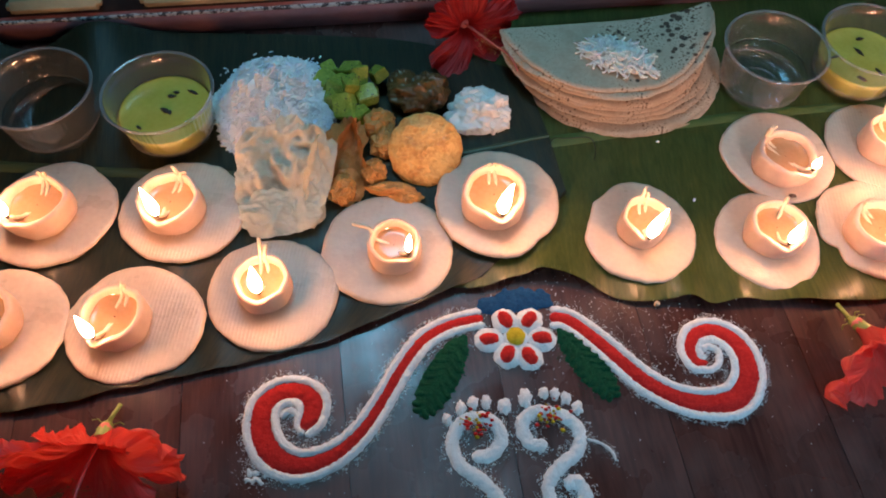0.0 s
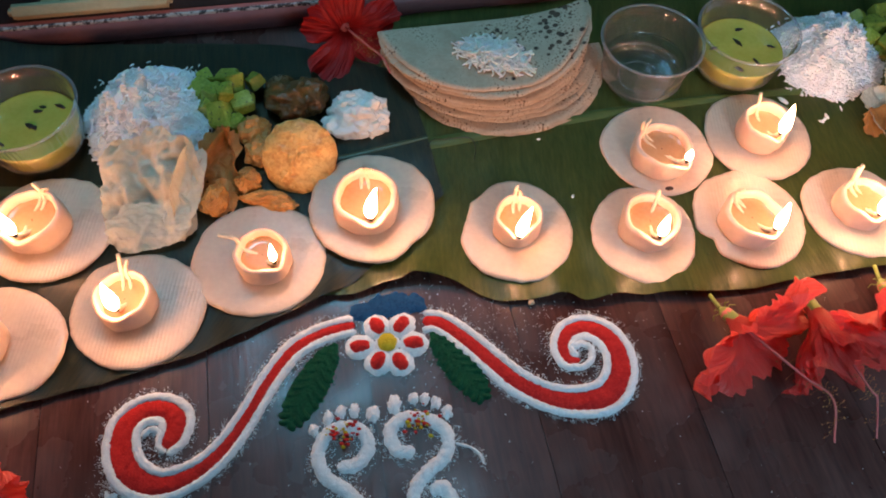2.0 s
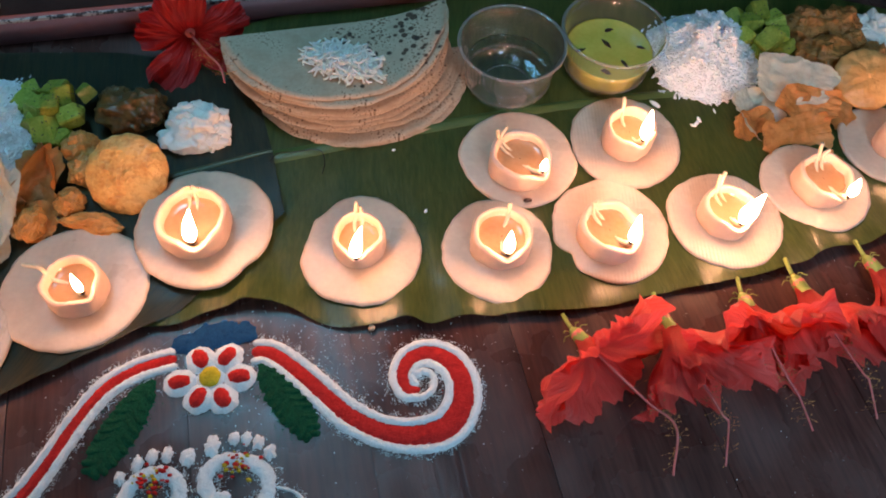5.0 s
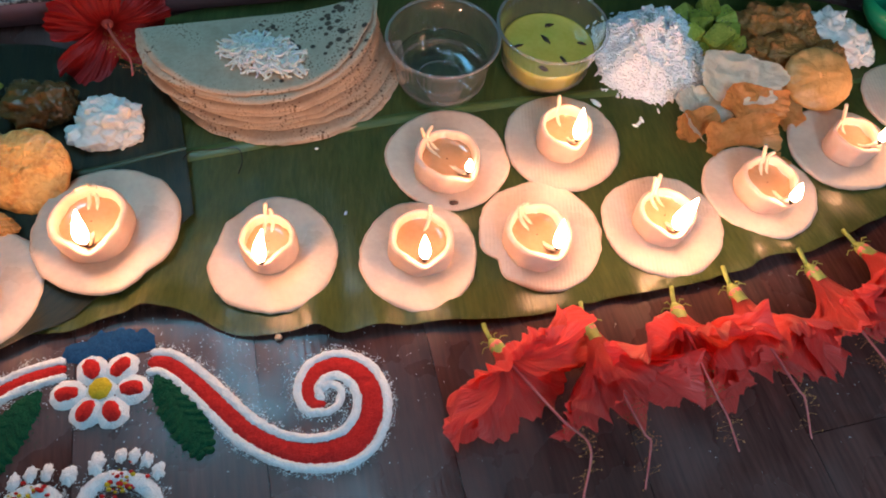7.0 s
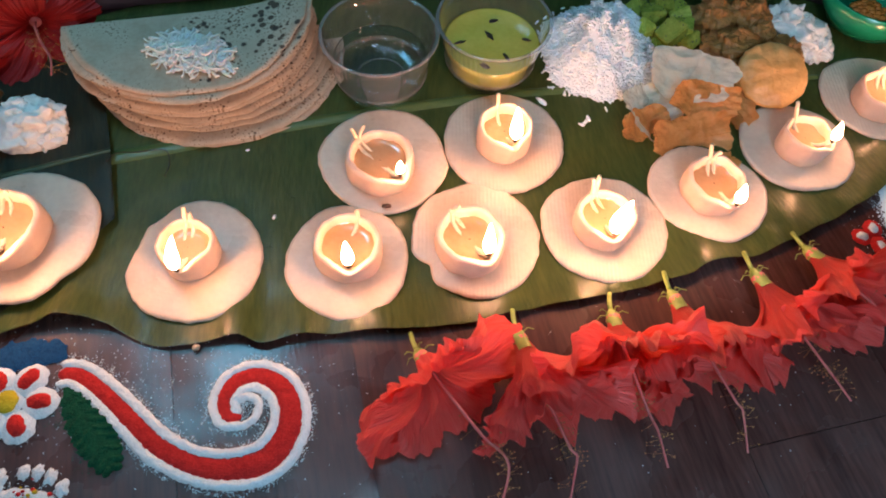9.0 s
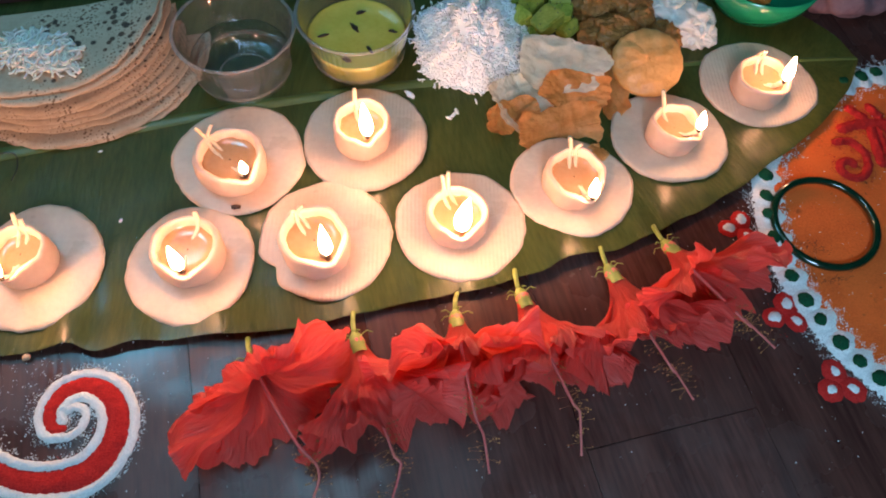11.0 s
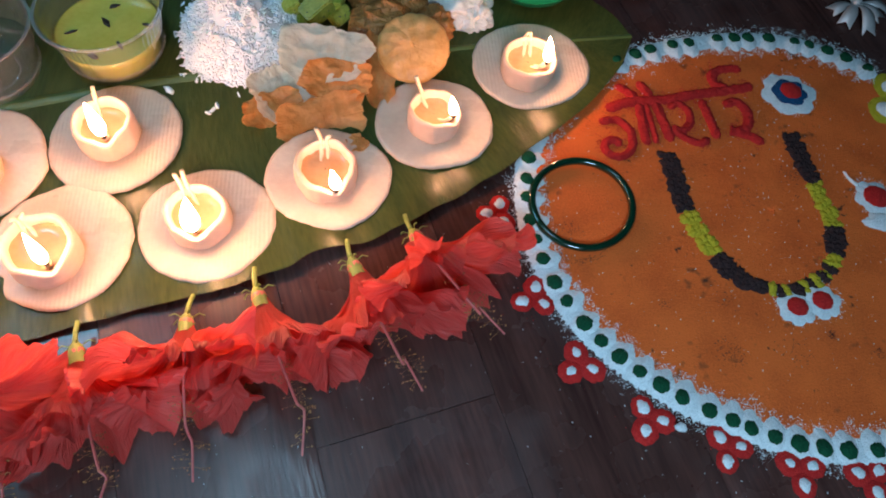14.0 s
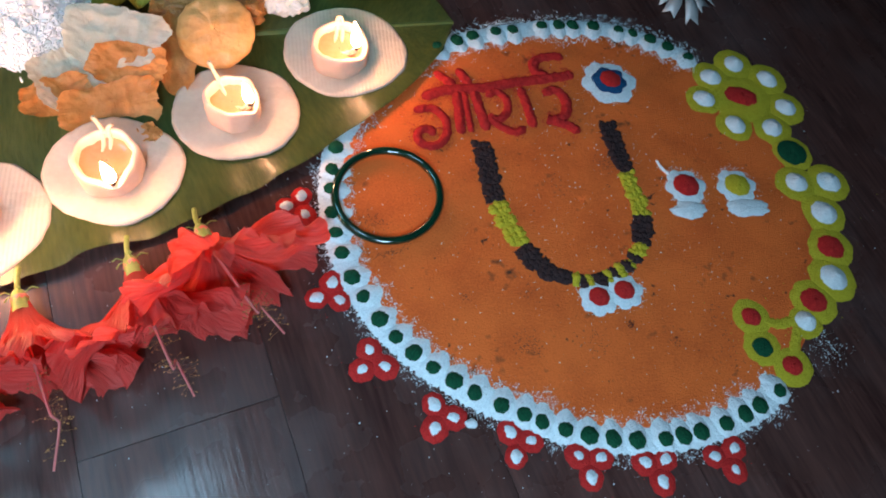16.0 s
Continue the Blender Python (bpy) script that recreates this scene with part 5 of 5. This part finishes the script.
# yellow flower and chain
chain = thing("yellow_rangoli", "yellow powder flower and chain with coloured cones", "rangoli")
YF = ((0.863, 0.449), (0.886, 0.461), (0.908, 0.446), (0.913, 0.419), (0.895, 0.401), (0.867, 0.405), (0.851, 0.429))
yel = [mesh_of("yellow_pad", heap(0.0156, 0.0154, 0.0018, s, 3.0, n=56, rag=0.07), YELLOW) for s in (1, 2, 3)]
cone = [mesh_of("white_cone", heap(0.0088, 0.0080, 0.0052, s, 1.4, n=30, rag=0.08), WHITE) for s in (4, 5)]
at(part("yellow_pad", heap(0.0270, 0.0250, 0.0015, 8, 5.0, n=60), YELLOW, chain), 0.882, 0.429, 0.0005)
at(part("red_centre", heap(0.0125, 0.0088, 0.0024, 2, 3.0), RED, chain, "red powder flower centre"), 0.881, 0.4305, 0.0019, -0.25)
for k, (px, py) in enumerate(YF):
    at(part("yellow_pad", yel[k % 3], YELLOW, chain), px, py, 0.0004, k)
    at(part("white_cone", cone[k % 2], WHITE, chain), px, py, 0.0018, k, 0.95)
    spill("yellow", px, py, 0.011, 22)
for k, (px, py, m, s, r) in enumerate(((0.902, 0.379, GREEN, 1.0, 0.0112), (0.895, 0.354, WHITE, 1.0, 0.0085), (0.920, 0.353, WHITE, 1.0, 0.0090), (0.906, 0.329, WHITE, 1.05, 0.0095), (0.900, 0.303, RED, 1.05, 0.0098),
                                       (0.892, 0.281, WHITE, 1.05, 0.0098), (0.872, 0.267, RED, 1.05, 0.0092), (0.861, 0.254, WHITE, 0.75, 0.0070), (0.826, 0.260, RED, 0.85, 0.0066), (0.826, 0.240, GREEN, 0.9, 0.0066), (0.841, 0.227, RED, 0.85, 0.0066))):
    at(part("yellow_pad", yel[k % 3], YELLOW, chain), px, py, 0.0005 + 0.0001 * (k % 3), k, s)
    is_cone = m == WHITE
    at(part("powder_cone" if is_cone else "powder_dot", heap(r, r * 0.95, 0.0055 if is_cone else 0.0022, k, 1.4 if is_cone else 2.4, n=34, rag=0.08), m, chain), px, py, 0.0019)
    spill("yellow", px, py, 0.012, 20)
part("yellow_stem", ridge([(0.830, 0.260), (0.842, 0.254), (0.856, 0.256)], 0.008, 0.0018, 3), YELLOW, chain)
part("yellow_stem", ridge([(0.842, 0.230), (0.848, 0.240), (0.856, 0.252)], 0.008, 0.0018, 4), YELLOW, chain)
spill("white", 0.868, 0.236, 0.007, 260)

# flower, cups and pendant on the orange field
def powder_flower(x, y, r, layers, label, lobes_=6):
    ob = thing("powder_flower", label, "rangoli", Matrix.Translation((x, y, 0)))
    for k, (m, f) in enumerate(layers):
        at(part("powder_layer", heap(r * f, r * f * 0.95, 0.0022, k + 3, 2.4, lobes=0 if k == len(layers) - 1 else lobes_, rag=0.10, n=72, rings=8), m, ob), 0, 0, 0.0010 + 0.0019 * k)
    for _ in range(60):
        a = random.uniform(0, 6.28)
        spill("white", x + r * math.cos(a), y + r * math.sin(a), 0.0016, 3)
    return ob


powder_flower(0.782, 0.447, 0.0195, ((WHITE, 1.05), (BLUE, 0.66), (RED, 0.40)), "white and blue powder flower with a red centre")
powder_flower(0.813, 0.356, 0.0145, ((WHITE, 1.0), (RED, 0.62)), "white powder heap with a red top")
powder_flower(0.850, 0.354, 0.0145, ((WHITE, 1.0), (YELLOW, 0.62)), "white powder heap with a yellow top")
powder_flower(0.732, 0.281, 0.0125, ((WHITE, 1.0), (RED, 0.52)), "white powder pendant with a red centre", 7)
powder_flower(0.749, 0.284, 0.0125, ((WHITE, 1.0), (RED, 0.52)), "white powder pendant with a red centre", 7)
for x, y, w in ((0.810, 0.338, 0.013), (0.852, 0.337, 0.016)):
    solo("powder_mound", heap(w, 0.0075, 0.0022, x * 50, 3.0, lobes=4, rag=0.2), WHITE, "white powder base under a small heap", "rangoli", Matrix.Translation((x, y, 0.0012)))
solo("powder_tail", ridge([(0.804, 0.366, 0.9), (0.800, 0.372, 0.6), (0.798, 0.378, 0.4)], 0.003, 0.0016, 2, base=0.0012), WHITE, "thin curl of white powder", "rangoli")

# necklace of short heaps
NECK = [(0.679, 0.397), (0.680, 0.376), (0.681, 0.354), (0.685, 0.338), (0.690, 0.323), (0.699, 0.306), (0.714, 0.296), (0.731, 0.292), (0.750, 0.297), (0.767, 0.312), (0.776, 0.337), (0.775, 0.356), (0.774, 0.376), (0.772, 0.395), (0.771, 0.412)]
neck = thing("necklace_rangoli", "black and yellow powder necklace on the orange field", "rangoli")
line = spline(NECK, 0.0009)
seg = [np.linalg.norm((b - a)[:2]) for a, b in zip(line, line[1:])]
run = np.r_[0, np.cumsum(seg)]
total = run[-1]
BANDS = [(0.0, 0.155, BLACK), (0.155, 0.29, YELLOW), (0.29, 0.43, BLACK), (0.43, 0.445, YELLOW), (0.445, 0.46, BLACK), (0.46, 0.475, YELLOW), (0.475, 0.50, BLACK), (0.50, 0.515, YELLOW), (0.515, 0.54, BLACK),
         (0.54, 0.555, YELLOW), (0.555, 0.575, BLACK), (0.575, 0.595, YELLOW), (0.595, 0.61, BLACK), (0.61, 0.635, YELLOW), (0.635, 0.72, BLACK), (0.72, 0.85, YELLOW), (0.85, 1.0, BLACK)]
bead = {m.name: [mesh_of("bead", heap(0.0032, 0.0031, 0.0016, s, 2.0, n=14, rings=3, rag=0.5), m) for s in (1, 2, 3)] for m in (BLACK, YELLOW)}
for a, b, m in BANDS:
    cut = [tuple(p[:2]) for p, r in zip(line, run) if a * total <= r <= b * total][::3]
    if len(cut) > 2:
        mid = 0.5 * (a + b)
        part("powder_band", ridge(cut, 0.0096 if mid < 0.38 or mid > 0.64 else 0.0062, 0.0012, a * 40, base=0.0010), m, neck)
pos = 0.0
while pos < total:
    f = pos / total
    i = min(int(np.searchsorted(run, pos)), len(line) - 2)
    d = (line[i + 1] - line[i])[:2]
    d /= np.linalg.norm(d)
    m = next((m for a, b, m in BANDS if a <= f < b), BLACK)
    wide = 0.0038 if f < 0.38 or f > 0.64 else 0.0022
    for s in ((-1.1, -0.4, 0.4, 1.1) if m == BLACK else (-1.0, 0, 1.0)) if wide > 0.003 else (-1, 0.1, 1):
        p = line[i][:2] + np.array((-d[1], d[0])) * s * wide * random.uniform(0.9, 1.15) + d * random.gauss(0, 0.0010)
        if random.random() < 0.5:
            spill("black" if m == BLACK else "yellow", p[0], p[1], 0.0026, 3)
        at(part("powder_bead", random.choice(bead[m.name]), m, neck), p[0], p[1], 0.0011, random.uniform(0, 6), random.uniform(0.75, 1.25))
    pos += 0.0042 if m == BLACK else 0.0050

# the word drawn in red powder
word = thing("powder_word", "Marathi word written in thick red powder strokes", "writing")
for k, (pts, w) in enumerate((
        ([(0.637, 0.427), (0.650, 0.428), (0.658, 0.418), (0.656, 0.404), (0.647, 0.397), (0.638, 0.401), (0.6385, 0.409), (0.645, 0.4115), (0.649, 0.406)], 1.0),
        ([(0.669, 0.442), (0.668, 0.424), (0.667, 0.406)], 1.15), ([(0.674, 0.442), (0.674, 0.424), (0.674, 0.407)], 0.8), ([(0.644, 0.438), (0.664, 0.444), (0.688, 0.445), (0.713, 0.449), (0.739, 0.452), (0.757, 0.455)], 1.35),
        ([(0.656, 0.460), (0.662, 0.454), (0.669, 0.446)], 1.1), ([(0.672, 0.462), (0.676, 0.455), (0.679, 0.447)], 1.2), ([(0.681, 0.443), (0.683, 0.427), (0.685, 0.408)], 1.2),
        ([(0.689, 0.437), (0.697, 0.441), (0.703, 0.434), (0.702, 0.424), (0.695, 0.417), (0.689, 0.419), (0.696, 0.410), (0.705, 0.406), (0.712, 0.410)], 1.0),
        ([(0.715, 0.444), (0.717, 0.426), (0.718, 0.409)], 1.15), ([(0.753, 0.471), (0.741, 0.472), (0.731, 0.468), (0.729, 0.459), (0.738, 0.453)], 1.2),
        ([(0.730, 0.438), (0.740, 0.441), (0.746, 0.432), (0.743, 0.420), (0.734, 0.415), (0.729, 0.416), (0.741, 0.411), (0.750, 0.404)], 1.2))):
    part("stroke", ridge(pts, 0.0068 * w, 0.0030, k, base=0.0010, colour="red", grain=0.4), RED, word)

# ---- bangle ----
bm = bmesh.new()
rows = []
for i in range(96):
    a = 2 * math.pi * i / 96
    rows.append([((0.0322 + 0.0026 * math.cos(b) * (1 + 0.15 * math.cos(3 * b))) * math.cos(a), (0.0322 + 0.0026 * math.cos(b)) * math.sin(a), 0.0024 * math.sin(b)) for b in [2 * math.pi * j / 12 for j in range(12)]])
rows.append(rows[0])
sheet(bm, rows, closed=True)
bmesh.ops.remove_doubles(bm, verts=bm.verts[:], dist=1e-6)
solo("bangle", bm, BANGLE, "dark green glass bangle lying on the orange powder", "bangle", Matrix.Translation((0.6125, 0.360, 0.0042)) @ Euler((0.03, -0.02, 0)).to_matrix().to_4x4())


# ---- back of the place ----
ledge = thing("low_platform", "low pink painted wooden platform with a chipped edge", "platform", Matrix.Translation((-0.229, 0.495, 0)) @ Matrix.Rotation(0.197, 4, "Z"))


def box(x0, y0, z0, x1, y1, z1, bevel=0.001):
    bm = bmesh.new()
    bmesh.ops.create_cube(bm, size=1)
    for v in bm.verts:
        v.co = Vector((lerp(x0, x1, v.co.x + 0.5), lerp(y0, y1, v.co.y + 0.5), lerp(z0, z1, v.co.z + 0.5)))
    bmesh.ops.bevel(bm, geom=bm.edges[:], offset=bevel, segments=2, affect="EDGES")
    return bm


part("board", box(-0.4, 0.0, 0.0, 0.75, 0.35, 0.0235, 0.0015), PINK, ledge)
bm = bmesh.new()
rows = []
for i in range(230):
    x = -0.4 + 1.15 * i / 229
    w = 0.0007 + 0.0008 * nz(x, 0, 3, 90)
    rows.append([(x, -0.0006, 0.0220 - w * 0.4), (x, -0.0007, 0.0238), (x, 0.001 + w, 0.0241), (x, 0.0012 + w * 1.6, 0.0236)])
sheet(bm, rows)
part("chipped_edge", bm, CHIPPED, ledge, "worn white and black chipped edge")
part("dark_inlay", box(-0.4, 0.006, 0.0237, 0.75, 0.345, 0.0250, 0.0004), DARKTOP, ledge, "dark top of the platform")
spill("white", -0.10, 0.492, 0.012, 40)

for left, right in ((-0.16, -0.085), (-0.054, 0.074)):
    rack = thing("plastic_rack", "cream plastic slatted rack on the platform", "rack", ledge.matrix_world @ Matrix.Translation((0, 0.0035, 0.0252)), group="plastic racks")
    part("bar", box(left, 0.000, 0.0, right, 0.013, 0.012, 0.004), CREAM, rack)
    part("bar", box(left, 0.052, 0.0, right, 0.065, 0.012, 0.004), CREAM, rack)
    x = right - 0.006
    while x - 0.014 > left:
        part("slat", box(x - 0.014, 0.0125, 0.004, x, 0.0525, 0.010, 0.002), CREAM, rack)
        x -= 0.028
bm = bmesh.new()
rows = [[(-0.10 + 0.010 * i, 0.540 + 0.010 * j + 0.0020 * i, 0.0265 + 0.006 * abs(nz(i, j, 2, 0.7)) + 0.003 * nz(i, j, 4, 1.7)) for j in range(12)] for i in range(26)]
sheet(bm, rows)
bmesh.ops.solidify(bm, geom=bm.faces[:], thickness=0.0005)
solo("foil_tray", bm, TRAY, "crinkled dark foil lying on the platform", "foil", smooth=False)

# green bowl with an orange blossom, cloth and foil bow beyond the leaf
bm = bmesh.new()
V = revolve(bm, [(0.0005, 0.0), (0.020, 0.0), (0.030, 0.006), (0.038, 0.018), (0.042, 0.034), (0.0405, 0.034), (0.036, 0.018), (0.028, 0.008), (0.0005, 0.004)], 48, lambda p, a, k: (p[0] * 1.05, p[1] * 0.95, p[2]))
bm.faces.new(V[0][::-1])
bm.faces.new(V[-1])
solo("plastic_bowl", bm, BOWL, "shiny green plastic bowl at the leaf tip", "bowl", Matrix.Translation((0.609, 0.558, 0.0035)))
bm = bmesh.new()
for k in range(26):
    a = 2.4 * k
    r = 0.0125 * math.sqrt(k / 26)
    lump(bm, (r * math.cos(a), r * math.sin(a), 0.006 - 0.2 * r), (0.0042, 0.0030, 0.0022), k, 0.4, 2, 1)
solo("orange_blossom", bm, ORANGE_PETAL, "small orange blossom in the green bowl", "flower", Matrix.Translation((0.600, 0.546, 0.022)))
bm = bmesh.new()
lump(bm, (0, 0, 0.012), (0.034, 0.022, 0.016), 3, 0.35, 1.8, 4, 0.0005)
solo("folded_cloth", bm, MAUVE, "crumpled mauve cloth behind the leaf", "cloth", Matrix.Translation((0.683, 0.568, 0.0)))
bow = thing("foil_bow", "silver foil ribbon bow with forked ends on the floor", "bow", Matrix.Translation((0.866, 0.535, 0.0)))
for k, a in enumerate((195, 232, 268, 310, 345, 60, 120)):
    bm = bmesh.new()
    n, L = 10, 0.024 + 0.005 * (k % 3)
    for s in (-1, 1):
        rows = []
        for i in range(n + 1):
            t = i / n
            z = 0.0015 + 0.010 * math.sin(math.pi * min(1, t * 1.05)) * (0.4 + 0.2 * (k % 3)) + 0.0006 * (k % 4)
            half = 0.0012 + 0.0040 * min(1, t * 1.6)
            reach = L * t
            tipx = L * (t if t < 0.75 else t)
            rows.append([(reach, 0.0, z) if t < 0.8 else (L * 0.8 + (reach - L * 0.8) * 0.05, 0.0, z), (tipx, s * half, z - 0.0008)])
        if s > 0:
            rows = [r[::-1] for r in rows]
        sheet(bm, rows)
    bmesh.ops.remove_doubles(bm, verts=bm.verts[:], dist=1e-6)
    bmesh.ops.solidify(bm, geom=bm.faces[:], thickness=0.0003)
    at(part("ribbon", bm, FOIL, bow), 0, 0, 0.0, math.radians(a))
bm = bmesh.new()
lump(bm, (0, 0, 0.005), (0.004, 0.004, 0.004), 2, 0.2, 2, 2)
part("knot", bm, FOIL, bow)

# ---- crumbs ----
def crumb(x, y, z, s, material, label, category, seed):
    bm = bmesh.new()
    lump(bm, (0, 0, s[2]), s, seed, 0.45, 2, 2, 0.0)
    solo("crumb", bm, material, label, category, Matrix.Translation((x, y, z)) @ Matrix.Rotation(seed, 4, "Z"), group="crumbs")


crumb(0.135, 0.2695, 0.0005, (0.0024, 0.0020, 0.0018), BREAD, "small pale bread crumb on the floor", "crumb", 1.0)
crumb(0.376, 0.446, 0.0022, (0.0034, 0.0013, 0.0011), RICE, "stray boiled rice grain on the leaf", "rice", 0.9)
crumb(0.3785, 0.4495, 0.0022, (0.0030, 0.0012, 0.0011), RICE, "stray boiled rice grain on the leaf", "rice", 1.9)
crumb(0.373, 0.4435, 0.0022, (0.0024, 0.0012, 0.0010), RICE, "stray boiled rice grain on the leaf", "rice", 2.7)
crumb(0.144, 0.412, 0.0022, (0.0016, 0.0010, 0.0008), RICE, "stray crumb of rice on the leaf", "rice", 0.4)
crumb(0.168, 0.359, 0.0020, (0.0018, 0.0010, 0.0008), RICE, "stray crumb of rice on the leaf", "rice", 1.2)
crumb(0.346, 0.464, 0.0022, (0.0048, 0.0022, 0.0014), RICE, "stray boiled rice grains on the leaf", "rice", 2.4)
crumb(0.239, 0.366, 0.0072, (0.0030, 0.0017, 0.0013), RAISIN, "brown raisin on a dough plate", "raisin", 0.1)
crumb(0.642, 0.214, 0.0002, (0.0036, 0.0026, 0.0016), WHITE, "small lump of white powder on the floor", "powder", 3.0)
crumb(0.547, 0.173, 0.0002, (0.0020, 0.0016, 0.0010), WHITE, "small lump of white powder on the floor", "powder", 4.0)

# ---- loose grains of powder ----
rng = np.random.default_rng(3)
for _ in range(900):
    spill("white", 0.10 + rng.normal(0, 0.05), 0.250 + rng.normal(0, 0.02), 0.002, 1)
for _ in range(500):
    spill("white", rng.uniform(-0.15, 0.65), rng.uniform(0.12, 0.33), 0.002, 1)
for _ in range(260):
    spill("white", rng.uniform(0.52, 0.95), rng.uniform(0.14, 0.50), 0.002, 1)
for _ in range(26):
    sx, sy = CX + rng.normal(0, 0.065), CY + rng.normal(0, 0.065)
    spill("black", sx, sy, 0.0022 * rng.random() + 0.0006, int(2 + 10 * rng.random() ** 3))
# dirt that was swept into the orange powder, and the smear where the bangle slid
SMUDGES = [(0.597, 0.343, 0.004, 60), (0.604, 0.341, 0.004, 70), (0.681, 0.258, 0.0045, 130), (0.686, 0.252, 0.003, 60), (0.722, 0.254, 0.005, 80), (0.690, 0.288, 0.004, 50), (0.760, 0.377, 0.004, 90), (0.768, 0.378, 0.004, 60),
           (0.748, 0.262, 0.0015, 70), (0.773, 0.250, 0.0018, 60), (0.805, 0.262, 0.007, 80), (0.800, 0.235, 0.008, 90), (0.838, 0.226, 0.005, 60), (0.725, 0.362, 0.004, 40), (0.650, 0.289, 0.002, 30), (0.849, 0.417, 0.008, 60)]
SMUDGES += [(0.606 + 0.016 * math.cos(math.radians(d)), 0.332 + 0.012 * math.sin(math.radians(d)), 0.0016, 16) for d in range(200, 345, 12)]
for sx, sy, spread, count in SMUDGES:
    spill("black", sx, sy, spread, count)
for _ in range(1000):
    spill("white", CX + rng.normal(0, 0.075), CY + rng.normal(0, 0.075), 0.003, 1)
for colour, m in (("white", WHITE), ("red", RED), ("green", GREEN), ("yellow", YELLOW), ("black", BLACK)):
    verts, faces = [], []
    for x, y in GRAINS.get(colour, ()):
        s = 0.00013 + (0.00040 if colour == "white" else 0.00034) * rng.random() ** 2.4
        z = 0.0013 if math.hypot(x - CX, y - CY) < 0.158 else 0.0
        k = len(verts)
        a = rng.uniform(0, 6.28)
        verts += [(x + s * math.cos(a + t), y + s * math.sin(a + t), z) for t in (0, 1.6, 3.1, 4.7)] + [(x, y, z + 1.3 * s)]
        faces += [(k, k + 1, k + 4), (k + 1, k + 2, k + 4), (k + 2, k + 3, k + 4), (k + 3, k, k + 4)]
    me = bpy.data.meshes.new("powder_grains")
    me.from_pydata(verts, [], faces)
    me.materials.append(m)
    tagged(new("powder_grains", me), "loose scattered grains of " + colour + " powder", "powder", kind="stuff")

# ---- floor planks ----
floor = bpy.data.objects["floor"]
ANGLE = 0.232
ux, uy = Vector((math.cos(ANGLE), math.sin(ANGLE), 0)), Vector((-math.sin(ANGLE), math.cos(ANGLE), 0))
origin = Vector((0.537, 0.262, 0))


def plank(width, length, seed):
    bm = box(0, 0, -0.0024, width - 0.0003, length - 0.0003, 0.0, 0.0003)
    return mesh_of("plank", bm, WOOD, False)


short = plank(0.101, 0.80, 1)
for c in range(-21, 22):
    shift = {0: 0.075, -1: -0.022, -2: 0.30}.get(c, (c * 0.37) % 0.8)
    for r in range(-2, 3):
        p = origin + ux * (c * 0.101) + uy * (shift + r * 0.80)
        ends = [p + ux * a + uy * b for a in (0, 0.101) for b in (0, 0.80)]
        if any(not (-2.58 < e.x < 3.38 and -2.18 < e.y < 2.78) for e in ends):
            continue
        ob = new("plank", short)
        ob.parent = floor
        ob.matrix_local = Matrix.Translation(p) @ Matrix.Rotation(ANGLE, 4, "Z")
